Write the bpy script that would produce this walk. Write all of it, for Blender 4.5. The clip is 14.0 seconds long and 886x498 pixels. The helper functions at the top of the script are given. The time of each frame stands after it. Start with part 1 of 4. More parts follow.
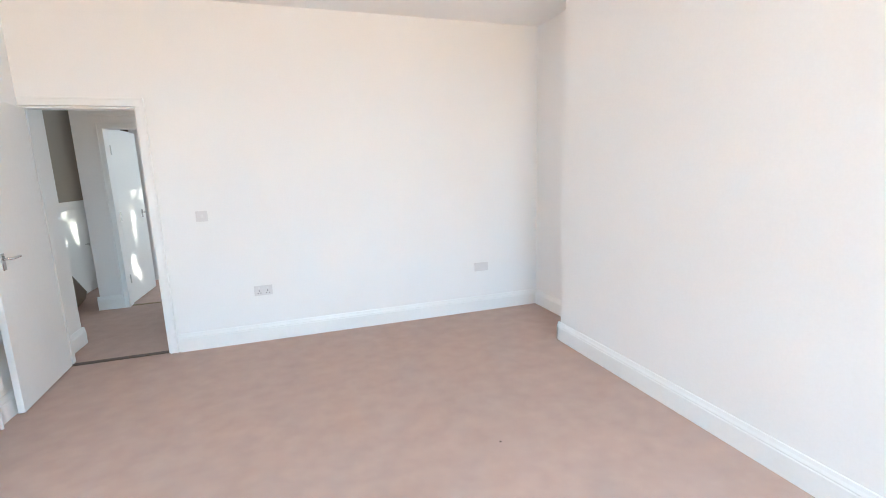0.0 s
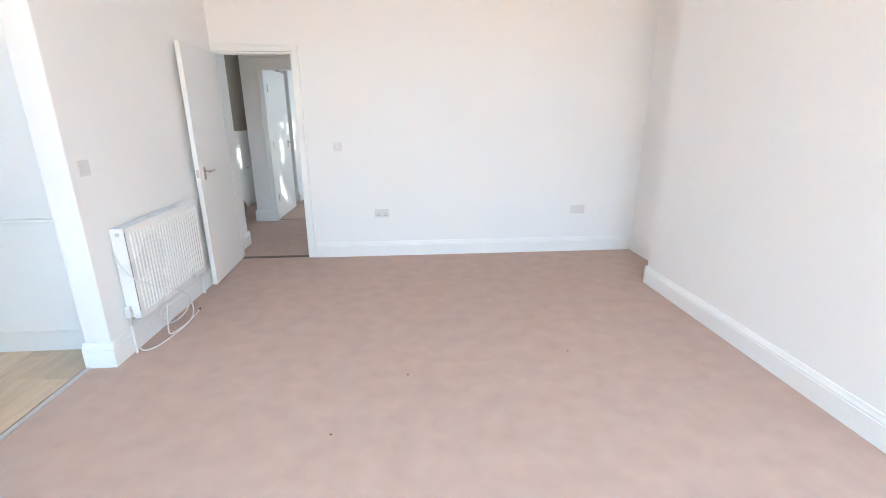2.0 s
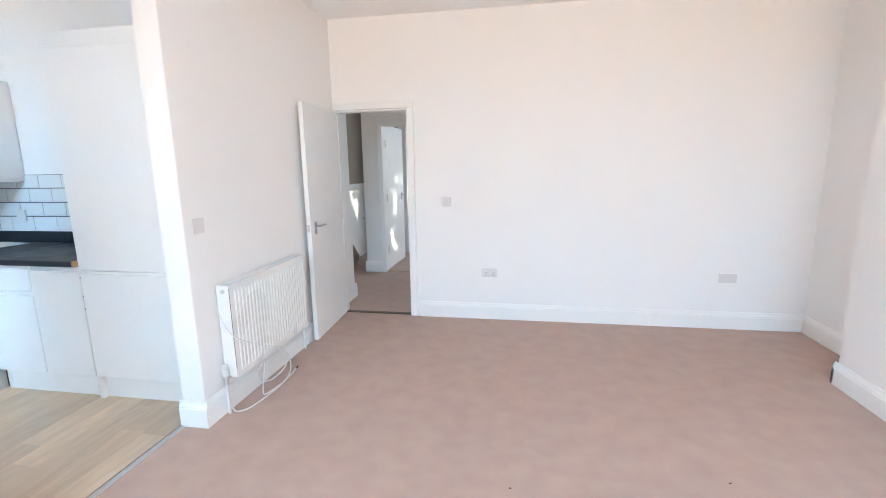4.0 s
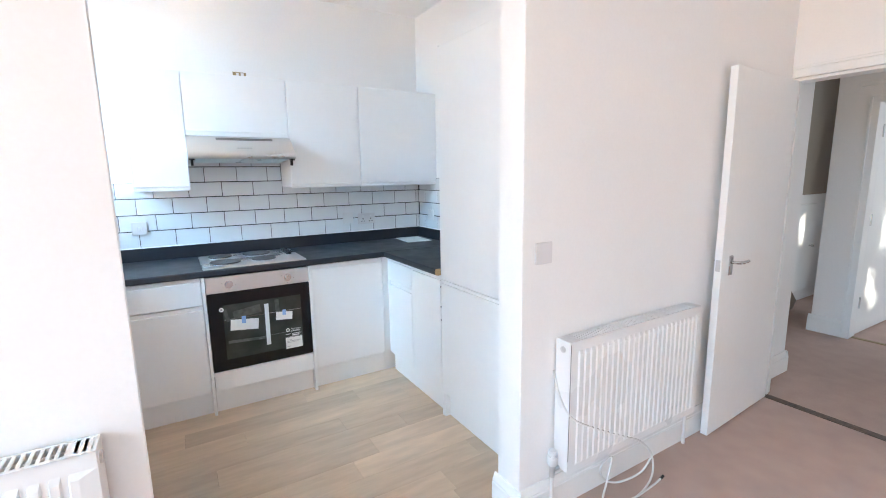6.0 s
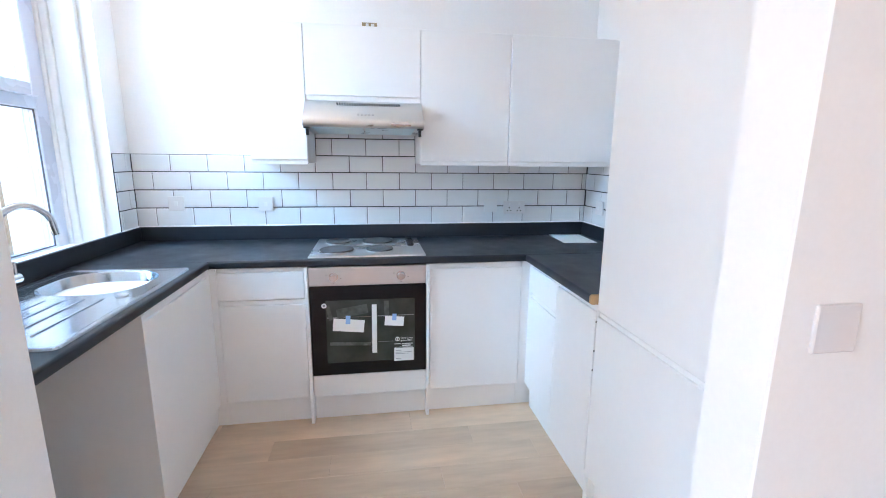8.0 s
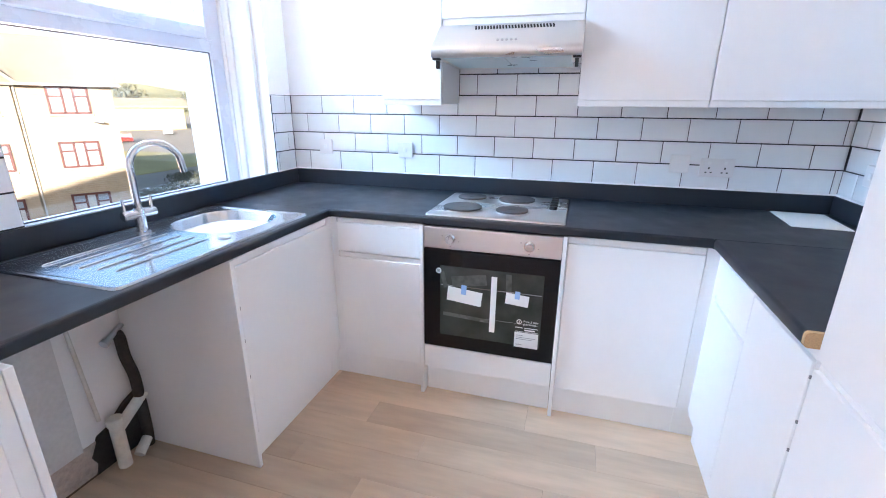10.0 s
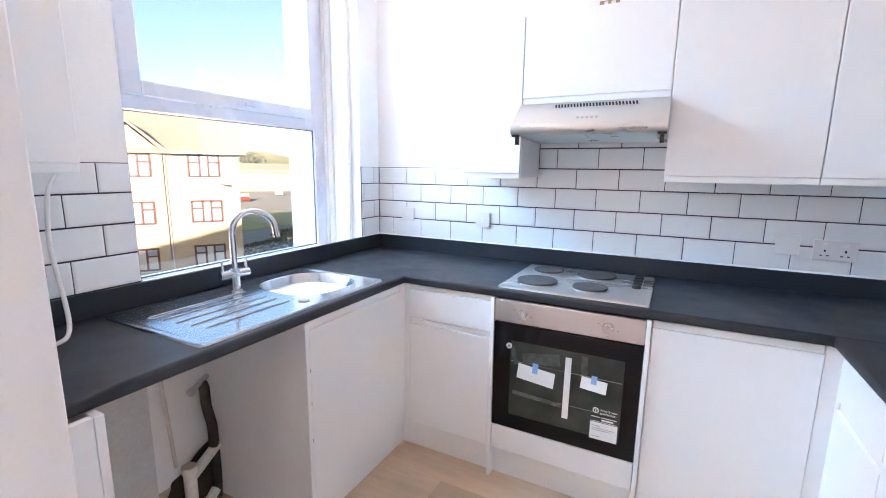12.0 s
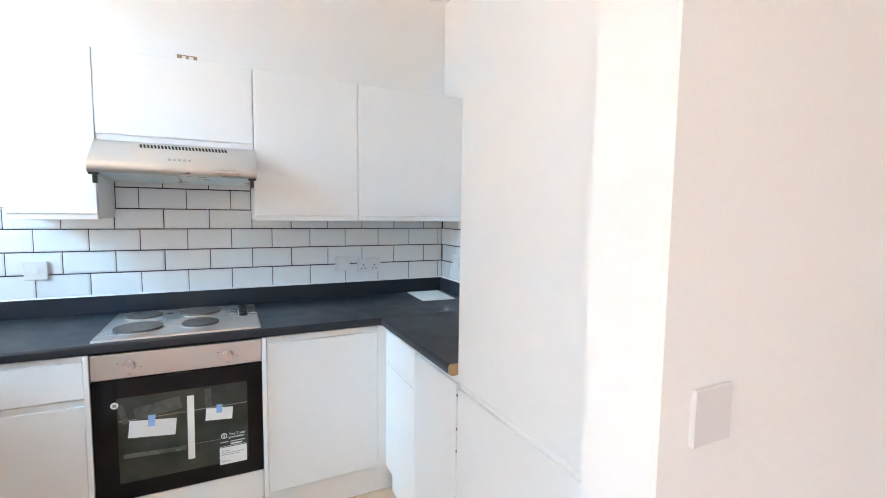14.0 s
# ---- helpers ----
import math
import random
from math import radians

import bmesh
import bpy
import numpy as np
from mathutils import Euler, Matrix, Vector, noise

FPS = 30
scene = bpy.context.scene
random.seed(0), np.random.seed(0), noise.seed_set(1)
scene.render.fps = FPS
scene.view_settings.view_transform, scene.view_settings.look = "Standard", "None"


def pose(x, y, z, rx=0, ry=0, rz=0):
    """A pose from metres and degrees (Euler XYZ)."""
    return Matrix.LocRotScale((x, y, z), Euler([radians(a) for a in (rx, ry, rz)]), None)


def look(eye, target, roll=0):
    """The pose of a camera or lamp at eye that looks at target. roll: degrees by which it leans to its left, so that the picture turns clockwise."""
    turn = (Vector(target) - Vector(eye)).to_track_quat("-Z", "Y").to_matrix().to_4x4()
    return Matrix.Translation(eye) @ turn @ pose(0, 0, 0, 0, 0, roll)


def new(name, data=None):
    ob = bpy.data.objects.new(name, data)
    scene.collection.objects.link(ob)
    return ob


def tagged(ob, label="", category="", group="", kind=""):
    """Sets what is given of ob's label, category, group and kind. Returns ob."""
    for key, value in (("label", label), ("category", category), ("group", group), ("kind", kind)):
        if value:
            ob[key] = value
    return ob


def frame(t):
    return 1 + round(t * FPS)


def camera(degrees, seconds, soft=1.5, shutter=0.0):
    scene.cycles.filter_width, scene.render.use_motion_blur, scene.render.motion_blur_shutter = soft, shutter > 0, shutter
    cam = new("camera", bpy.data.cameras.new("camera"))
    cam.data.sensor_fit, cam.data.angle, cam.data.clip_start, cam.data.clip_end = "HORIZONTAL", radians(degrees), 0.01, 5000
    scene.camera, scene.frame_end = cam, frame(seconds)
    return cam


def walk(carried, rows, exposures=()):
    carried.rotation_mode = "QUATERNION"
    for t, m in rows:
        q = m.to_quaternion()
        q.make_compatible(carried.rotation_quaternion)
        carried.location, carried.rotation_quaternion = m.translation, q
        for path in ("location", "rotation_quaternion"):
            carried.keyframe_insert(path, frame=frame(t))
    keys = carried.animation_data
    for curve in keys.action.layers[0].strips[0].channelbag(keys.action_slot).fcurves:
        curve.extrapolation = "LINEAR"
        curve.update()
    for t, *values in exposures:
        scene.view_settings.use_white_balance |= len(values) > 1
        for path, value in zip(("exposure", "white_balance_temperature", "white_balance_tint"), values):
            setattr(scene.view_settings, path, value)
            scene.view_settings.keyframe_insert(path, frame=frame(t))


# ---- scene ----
cam = camera(89.8, 14.0, 1.0)
PATH = [
    (0, (4.028, 0.061, 1.423), (4.652, 1.929, 1.073), -1.8),
    (0.5, (4.036, -0.189, 1.417), (4.452, 1.737, 1.075), -1.8),
    (1, (3.964, -0.31, 1.419), (4.317, 1.601, 0.949), -0.9),
    (1.5, (4.0, -0.375, 1.435), (4.198, 1.543, 0.903), -0.8),
    (2, (4.005, -0.393, 1.41), (4.152, 1.516, 0.831), -0.2),
    (2.2, (4.017, -0.385, 1.417), (4.159, 1.522, 0.833), 0.0),
    (4.3, (3.98, 0.133, 1.445), (3.369, 2.009, 1.119), -1.1),
    (4.5, (3.944, 0.222, 1.439), (3.106, 2.009, 1.116), -0.9),
    (5, (3.783, 0.466, 1.456), (2.608, 2.052, 1.134), -0.9),
    (5.5, (3.637, 0.723, 1.421), (2.259, 2.138, 1.106), -0.6),
    (6, (3.516, 0.956, 1.442), (1.826, 1.975, 1.117), -0.9),
    (6.5, (3.362, 1.104, 1.428), (1.516, 1.797, 1.094), -0.7),
    (7, (3.161, 1.229, 1.45), (1.266, 1.771, 1.111), -0.2),
    (7.2, (3.093, 1.284, 1.448), (1.175, 1.737, 1.105), -0.1),
    (9.3, (2.521, 1.543, 1.355), (0.605, 1.577, 0.783), 0.3),
    (9.5, (2.471, 1.592, 1.368), (0.566, 1.479, 0.768), 0.1),
    (10, (2.408, 1.697, 1.379), (0.585, 1.156, 0.76), 0.4),
    (10.5, (2.376, 1.728, 1.387), (0.642, 0.952, 0.761), 0.5),
    (11, (2.364, 1.735, 1.386), (0.672, 0.873, 0.758), 0.5),
    (11.5, (2.367, 1.735, 1.386), (0.652, 0.842, 0.876), 0.7),
    (12, (2.367, 1.724, 1.415), (0.619, 0.819, 1.062), 0.7),
    (12.5, (2.371, 1.678, 1.454), (0.472, 1.095, 1.22), 1.2),
    (13, (2.404, 1.580, 1.481), (0.416, 1.677, 1.28), 1.6),
    (13.5, (2.480, 1.562, 1.440), (0.584, 2.183, 1.282), 1.2),
    (14, (2.650, 1.543, 1.425), (0.858, 2.422, 1.262), 0.8),
]
EXPOSURES = [(0, 1.75, 5720, 0), (5.0, 1.73, 5740, 4), (7.2, 1.72, 5920, 7), (9.3, 1.74, 5480, 12), (10.2, 1.95, 5720, 14), (11.3, 1.95, 5820, 14), (12.4, 1.74, 6120, 15), (13.3, 1.64, 6300, 10), (14, 1.74, 6350, 7)]
SKY, BAY_SKY, BAY_STREET, SIDE_FILL, FAR_ROOM, HALL, KITCHEN_SKY, KITCHEN_FILL = 0.075, 740.0, 325.0, 4.3, 12.0, 2.2, 10.5, 29.0

# white rooms: daylight keeps bouncing between the walls
scene.cycles.max_bounces, scene.cycles.diffuse_bounces = 16, 10
walk(cam, [(t, look(eye, target, roll)) for t, eye, target, roll in PATH], EXPOSURES)

# ---- world, sun and large lights ----
SUN_TO = Vector((0.80, 0.55, 0.24)).normalized()
world = bpy.data.worlds.new("world")
scene.world = world
world.use_nodes = True
wn = world.node_tree.nodes
sky = wn.new("ShaderNodeTexSky")
sky.sky_type = 'NISHITA'
sky.sun_disc = False
sky.dust_density, sky.air_density = 1.0, 1.0
sky.sun_elevation = math.asin(SUN_TO.z)
sky.sun_rotation = math.atan2(SUN_TO.x, SUN_TO.y)
wn["Background"].inputs[1].default_value = SKY
world.node_tree.links.new(sky.outputs[0], wn["Background"].inputs[0])

sun = new("sun", bpy.data.lights.new("sun", 'SUN'))
sun.data.energy, sun.data.angle, sun.data.color = 5.0, radians(0.5), (1.0, 0.88, 0.72)
sun.matrix_world = look((0, 0, 30), Vector((0, 0, 30)) - SUN_TO)


def window_light(name, eye, target, w, h, watts, colour):
    """A rectangular lamp in place of daylight, at or outside an opening."""
    ob = new(name, bpy.data.lights.new(name, 'AREA'))
    ob.data.shape, ob.data.size, ob.data.size_y = 'RECTANGLE', w, h
    ob.data.energy, ob.data.color = watts, colour
    ob.matrix_world = look(eye, target)
    return ob


# the bay behind the walker: blue sky from above the opposite roofs, warm light thrown back by the sunlit street below
window_light("bay_sky_light", (4.3, -5.2, 4.1), (4.3, 2.0, 0.2), 5.0, 3.4, BAY_SKY, (0.42, 0.72, 1.0))
window_light("bay_street_light", (4.3, -5.2, -0.55), (4.3, 3.0, 2.6), 5.0, 2.6, BAY_STREET, (1.0, 0.63, 0.33))
# fill lamps at unseen added openings in living room and hall; far room daylight
window_light("side_fill_light", (6.48, -0.30, 1.6), (2.0, 1.2, 1.2), 1.6, 1.6, SIDE_FILL, (0.96, 0.96, 1.0))
window_light("far_room_light", (4.98, 8.75, 1.6), (2.4, 6.6, 0.9), 1.4, 1.2, FAR_ROOM, (0.80, 0.90, 1.0))
# added lamp that brightens the hall's end wall
window_light("hall_fill_light", (4.98, 5.0, 1.6), (2.0, 5.2, 1.0), 0.9, 1.2, HALL, (0.92, 0.96, 1.0))
# kitchen window: sky above; an added ceiling fill for sunlit yard and brickwork below
kitchen_sky = window_light("kitchen_sky_light", (1.25, -1.6, 4.1), (1.40, 2.0, 0.4), 1.8, 2.2, KITCHEN_SKY, (0.55, 0.78, 1.0))
kitchen_fill = window_light("kitchen_fill_light", (1.30, -1.3, -0.5), (1.70, 1.2, 2.75), 1.0, 1.4, KITCHEN_FILL, (1.0, 0.75, 0.52))
kitchen_sky.data.spread, kitchen_fill.data.spread = radians(56), radians(38)


# ---- materials ----
def material(name, colour, rough=0.5, metal=0.0, vary=0.06, scale=3.0, fine=60.0, bump=0.05, depth=0.002, rand=0.0, spec=0.5, stretch=(1, 1, 1), coat=0.0):
    """A surface with broad and fine variation of colour, uneven gloss and fine relief."""
    m = bpy.data.materials.new(name)
    m.use_nodes = True
    nt, p = m.node_tree, m.node_tree.nodes["Principled BSDF"]
    L = nt.links.new
    tc = nt.nodes.new("ShaderNodeTexCoord")
    mp = nt.nodes.new("ShaderNodeMapping")
    mp.inputs["Scale"].default_value = stretch
    geo = nt.nodes.new("ShaderNodeNewGeometry")
    L(geo.outputs["Position"], mp.inputs["Vector"])
    n1, n2 = nt.nodes.new("ShaderNodeTexNoise"), nt.nodes.new("ShaderNodeTexNoise")
    n1.inputs["Scale"].default_value, n2.inputs["Scale"].default_value = scale, fine
    n1.inputs["Detail"].default_value = n2.inputs["Detail"].default_value = 4
    L(mp.outputs[0], n1.inputs["Vector"]), L(mp.outputs[0], n2.inputs["Vector"])
    add = nt.nodes.new("ShaderNodeMath")
    add.operation = 'ADD'
    L(n1.outputs[0], add.inputs[0]), L(n2.outputs[0], add.inputs[1])
    value = add.outputs[0]
    ramp = nt.nodes.new("ShaderNodeMapRange")
    ramp.inputs[1].default_value, ramp.inputs[2].default_value = 0.6, 1.4
    ramp.inputs[3].default_value, ramp.inputs[4].default_value = 1 - vary, 1 + vary
    L(value, ramp.inputs[0])
    out = ramp.outputs[0]
    if rand:
        info = nt.nodes.new("ShaderNodeObjectInfo")
        r2 = nt.nodes.new("ShaderNodeMapRange")
        r2.inputs[3].default_value, r2.inputs[4].default_value = 1 - rand, 1 + rand
        L(info.outputs["Random"], r2.inputs[0])
        mul = nt.nodes.new("ShaderNodeMath")
        mul.operation = 'MULTIPLY'
        L(out, mul.inputs[0]), L(r2.outputs[0], mul.inputs[1])
        # each piece has its own stretch of grain
        far = nt.nodes.new("ShaderNodeVectorMath")
        far.operation = 'MULTIPLY_ADD'
        L(info.outputs["Random"], far.inputs[0])
        far.inputs[1].default_value = (37.0, 53.0, 11.0)
        L(mp.outputs[0], far.inputs[2])
        L(far.outputs[0], n1.inputs["Vector"]), L(far.outputs[0], n2.inputs["Vector"])
        out = mul.outputs[0]
    hsv = nt.nodes.new("ShaderNodeHueSaturation")
    hsv.inputs["Color"].default_value = (*colour, 1)
    L(out, hsv.inputs["Value"])
    L(hsv.outputs[0], p.inputs["Base Color"])
    rr = nt.nodes.new("ShaderNodeMapRange")
    rr.inputs[1].default_value, rr.inputs[2].default_value = 0.3, 0.7
    rr.inputs[3].default_value, rr.inputs[4].default_value = max(rough - 0.06, 0.02), min(rough + 0.06, 1)
    L(n1.outputs[0], rr.inputs[0]), L(rr.outputs[0], p.inputs["Roughness"])
    p.inputs["Metallic"].default_value = metal
    p.inputs["Specular IOR Level"].default_value = spec
    p.inputs["Coat Weight"].default_value = coat
    if bump:
        b = nt.nodes.new("ShaderNodeBump")
        b.inputs["Strength"].default_value, b.inputs["Distance"].default_value = bump, depth
        L(n2.outputs[0], b.inputs["Height"]), L(b.outputs[0], p.inputs["Normal"])
    return m


WALL = material("wall_paint", (0.86, 0.852, 0.843), 0.7, vary=0.02, scale=1.5, fine=90, bump=0.12, depth=0.001)
CEIL = material("ceiling_paint", (0.86, 0.855, 0.85), 0.8, vary=0.02, scale=1.2, fine=70, bump=0.1, depth=0.001)
GLOSS = material("white_gloss_paint", (0.85, 0.85, 0.84), 0.35, vary=0.02, scale=4, fine=40, bump=0.06, depth=0.001)
TAUPE = material("taupe_paint", (0.30, 0.26, 0.215), 0.7, vary=0.03)
CARPET = material("carpet", (0.50, 0.372, 0.318), 0.95, vary=0.12, scale=7.5, fine=240, bump=0.5, depth=0.003, spec=0.1)
UNIT = material("unit_white", (0.85, 0.85, 0.85), 0.36, vary=0.012, scale=2, fine=30, bump=0)
UNIT_SIDE = material("unit_carcass", (0.80, 0.80, 0.805), 0.45, vary=0.015)
WORKTOP = material("worktop_laminate", (0.015, 0.018, 0.026), 0.42, vary=0.12, scale=8, fine=320, bump=0.08, depth=0.0006)
CHIP = material("chipboard", (0.50, 0.33, 0.17), 0.85, vary=0.25, fine=300, bump=0.5)
TILE = material("tile_glaze", (0.78, 0.79, 0.80), 0.12, vary=0.015, scale=9, fine=25, bump=0.04, depth=0.001, rand=0.025)
GROUT = material("dark_grout", (0.035, 0.035, 0.04), 0.9, vary=0.15, fine=200, bump=0.3)
STEEL = material("brushed_steel", (0.66, 0.65, 0.64), 0.30, 1.0, vary=0.02, scale=3, fine=200, bump=0.02, depth=0.0004, stretch=(3, 0.6, 3))
SINK = material("sink_steel", (0.60, 0.64, 0.70), 0.19, 1.0, vary=0.01, scale=0.6, fine=3, bump=0)
CHROME = material("chrome", (0.66, 0.66, 0.67), 0.10, 1.0, vary=0.02, bump=0)
HOTPLATE = material("cast_iron_plate", (0.10, 0.088, 0.088), 0.45, 0.5, vary=0.15, fine=160, bump=0.2)
BLACK = material("black_plastic", (0.012, 0.012, 0.013), 0.35, vary=0.05, bump=0.03)
OVENGLASS = material("black_oven_glass", (0.003, 0.003, 0.004), 0.05, vary=0.05, bump=0, spec=0.35)
FILM = material("packing_film", (0.085, 0.09, 0.082), 0.25, vary=0.5, scale=9, fine=40, bump=0.3)
OVENWIN = material("oven_window", (0.036, 0.041, 0.034), 0.06, vary=0.75, scale=5, fine=7, bump=0)
RACK = material("oven_rack", (0.30, 0.30, 0.30), 0.3, 1.0, bump=0)
FILTER = material("hood_filter", (0.56, 0.70, 0.74), 0.30, 0.2, vary=0.06, fine=220, bump=0.2)
PLASTIC = material("white_plastic", (0.76, 0.75, 0.745), 0.35, vary=0.012, bump=0)
SOCKET = material("socket_plastic", (0.72, 0.70, 0.70), 0.35, vary=0.012, bump=0)
HOLE = material("dark_slot", (0.02, 0.02, 0.02), 0.7, bump=0)
PAPER = material("paper", (0.78, 0.78, 0.76), 0.8, vary=0.03)
TAPE = material("blue_tape", (0.25, 0.42, 0.70), 0.5, bump=0)
INK = material("grey_ink", (0.25, 0.25, 0.26), 0.8, bump=0)
RADWHITE = material("radiator_enamel", (0.80, 0.795, 0.79), 0.3, vary=0.012, bump=0.02)
CABLE = material("white_cable", (0.72, 0.71, 0.69), 0.4, vary=0.04, bump=0)
BRASS = material("dull_brass", (0.32, 0.25, 0.15), 0.45, 0.8, vary=0.2, bump=0.1)
UPVC = material("white_upvc", (0.64, 0.665, 0.75), 0.28, vary=0.012, bump=0)
GASKET = material("grey_gasket", (0.10, 0.10, 0.12), 0.7, bump=0)
PIPE = material("soil_pipe_white", (0.66, 0.64, 0.58), 0.45, vary=0.12, bump=0.05)
DIRT = material("old_dark_pipe", (0.045, 0.035, 0.030), 0.75, vary=0.4, scale=14, bump=0.4)
PLASTER = material("bare_plaster", (0.50, 0.42, 0.36), 0.95, vary=0.3, scale=7, fine=60, bump=0.6, depth=0.004)
RAW = material("old_white_wall", (0.66, 0.65, 0.64), 0.85, vary=0.10, scale=6, fine=60, bump=0.3)
PLANK = material("vinyl_oak_plank", (0.56, 0.432, 0.312), 0.42, vary=0.19, scale=1.9, fine=7, bump=0.04, depth=0.001, rand=0.15, stretch=(3.6, 0.6, 1))
SUBFLOOR = material("floor_joint", (0.16, 0.12, 0.09), 0.9)
WORNBAR = material("worn_threshold", (0.12, 0.085, 0.065), 0.6, vary=0.5, scale=18, fine=60, bump=0.4)
STRIP = material("silver_trim", (0.60, 0.60, 0.60), 0.35, 0.9, bump=0.05)
CRUMB = material("dark_crumb", (0.04, 0.03, 0.03), 0.9)
BRICK = material("buff_brick", (0.28, 0.215, 0.15), 0.9, vary=0.2, scale=0.8, fine=18, bump=0.4, depth=0.01)
ROOF = material("roof_tile", (0.32, 0.26, 0.18), 0.9, vary=0.15, scale=1.0, fine=6, bump=0.4, depth=0.02)
REDFRAME = material("red_brown_frame", (0.11, 0.03, 0.018), 0.5)
PANE_FAR = material("far_window_glass", (0.30, 0.32, 0.34), 0.06, vary=0.3, scale=0.6, bump=0)
CURTAIN = material("pale_curtain", (0.50, 0.47, 0.42), 0.9, vary=0.08)
ASPHALT = material("asphalt", (0.33, 0.275, 0.20), 0.95, vary=0.2, scale=0.15, fine=8, bump=0.3)
GRASS = material("grass", (0.40, 0.33, 0.12), 0.95, vary=0.35, scale=0.3, fine=9, bump=0.6, depth=0.05)
LEAF = material("leaf", (0.12, 0.115, 0.065), 0.7, vary=0.35, scale=1.5, fine=12, bump=0.1)
BARK = material("bark", (0.12, 0.085, 0.06), 0.95, vary=0.3, fine=40, bump=0.6)
SHED = material("yellow_render", (0.62, 0.50, 0.20), 0.85, vary=0.08, scale=0.2, fine=4)
SIGN = material("orange_sign", (0.75, 0.12, 0.02), 0.5)
REDCAR = material("red_car_paint", (0.42, 0.03, 0.015), 0.2, coat=0.6, bump=0)
WHITECAR = material("white_car_paint", (0.75, 0.75, 0.76), 0.2, coat=0.6, bump=0)
TYRE = material("tyre", (0.02, 0.02, 0.02), 0.9)
RENDERWALL = material("outer_render", (0.42, 0.36, 0.29), 0.9, vary=0.1, scale=0.8)
HILL = material("far_hill", (0.26, 0.24, 0.12), 0.95, vary=0.3, scale=0.03, fine=0.4)

# brick courses on the flats: along the face and up
nt = BRICK.node_tree
pos = nt.nodes.new("ShaderNodeNewGeometry")
dot = nt.nodes.new("ShaderNodeVectorMath")
dot.operation = 'DOT_PRODUCT'
dot.inputs[1].default_value = (0.83, -0.56, 0.0)
xyz, uv = nt.nodes.new("ShaderNodeSeparateXYZ"), nt.nodes.new("ShaderNodeCombineXYZ")
courses = nt.nodes.new("ShaderNodeTexBrick")
courses.inputs["Color1"].default_value, courses.inputs["Color2"].default_value = (0.43, 0.33, 0.205, 1), (0.38, 0.285, 0.17, 1)
courses.inputs["Mortar"].default_value = (0.44, 0.36, 0.26, 1)
courses.inputs["Scale"].default_value, courses.inputs["Mortar Size"].default_value = 1.0, 0.012
courses.inputs["Brick Width"].default_value, courses.inputs["Row Height"].default_value = 0.225, 0.10
nt.links.new(pos.outputs["Position"], dot.inputs[0]), nt.links.new(pos.outputs["Position"], xyz.inputs[0])
nt.links.new(dot.outputs["Value"], uv.inputs[0]), nt.links.new(xyz.outputs[2], uv.inputs[1])
nt.links.new(uv.outputs[0], courses.inputs["Vector"])
hue = next(n for n in nt.nodes if n.type == 'HUE_SAT')
nt.links.new(courses.outputs["Color"], hue.inputs["Color"])

GLASS = bpy.data.materials.new("window_glass")
GLASS.use_nodes = True
gp = GLASS.node_tree.nodes["Principled BSDF"]
gp.inputs["Base Color"].default_value, gp.inputs["Roughness"].default_value = (0.97, 0.985, 1, 1), 0.0
gp.inputs["Transmission Weight"].default_value, gp.inputs["IOR"].default_value = 1.0, 1.45


# ---- building helpers ----
def boxes(items, bevel=0.0, segments=1):
    """A bmesh of boxes (x0, x1, y0, y1, z0, z1)."""
    bm = bmesh.new()
    for x0, x1, y0, y1, z0, z1 in items:
        v = [bm.verts.new((x, y, z)) for x in (x0, x1) for y in (y0, y1) for z in (z0, z1)]
        for a, b, c, d in ((0, 1, 3, 2), (4, 6, 7, 5), (0, 4, 5, 1), (2, 3, 7, 6), (0, 2, 6, 4), (1, 5, 7, 3)):
            bm.faces.new((v[a], v[b], v[c], v[d]))
    if bevel:
        bmesh.ops.bevel(bm, geom=list(bm.edges), offset=bevel, segments=segments, affect='EDGES', profile=0.5)
    return bm


def prism(outline, axis, a, b, bevel=0.0):
    """An outline of 2D points drawn out along an axis from a to b."""
    bm = bmesh.new()
    def place(p, d):
        return {'x': (d, p[0], p[1]), 'y': (p[0], d, p[1]), 'z': (p[0], p[1], d)}[axis]
    lo = [bm.verts.new(place(p, a)) for p in outline]
    hi = [bm.verts.new(place(p, b)) for p in outline]
    n = len(outline)
    bm.faces.new(lo[::-1]), bm.faces.new(hi)
    for i in range(n):
        bm.faces.new((lo[i], lo[(i + 1) % n], hi[(i + 1) % n], hi[i]))
    bmesh.ops.recalc_face_normals(bm, faces=bm.faces)
    if bevel:
        bmesh.ops.bevel(bm, geom=list(bm.edges), offset=bevel, segments=1, affect='EDGES')
    return bm


def rods(items, seg=16, bevel=0.0):
    """Cylinders (end, end, radius[, radius])."""
    bm = bmesh.new()
    for p, q, *r in items:
        p, q = Vector(p), Vector(q)
        turn = (q - p).to_track_quat('Z', 'Y').to_matrix().to_4x4()
        bmesh.ops.create_cone(bm, cap_ends=True, segments=seg, radius1=r[0], radius2=r[-1], depth=(q - p).length,
                              matrix=Matrix.Translation((p + q) / 2) @ turn)
    if bevel:
        rim = [e for e in bm.edges if len(e.link_faces) == 2 and any(len(f.verts) > 4 for f in e.link_faces)]
        bmesh.ops.bevel(bm, geom=rim, offset=bevel, segments=2, affect='EDGES')
    return bm


def smooth_line(points, steps=8):
    pts = [Vector(p) for p in points]
    pts = [2 * pts[0] - pts[1], *pts, 2 * pts[-1] - pts[-2]]
    out = []
    for a, b, c, d in zip(pts, pts[1:], pts[2:], pts[3:]):
        for i in range(steps):
            t = i / steps
            out.append(0.5 * (2 * b + (c - a) * t + (2 * a - 5 * b + 4 * c - d) * t * t + (3 * b - a - 3 * c + d) * t ** 3))
    return [*out, pts[-2]]


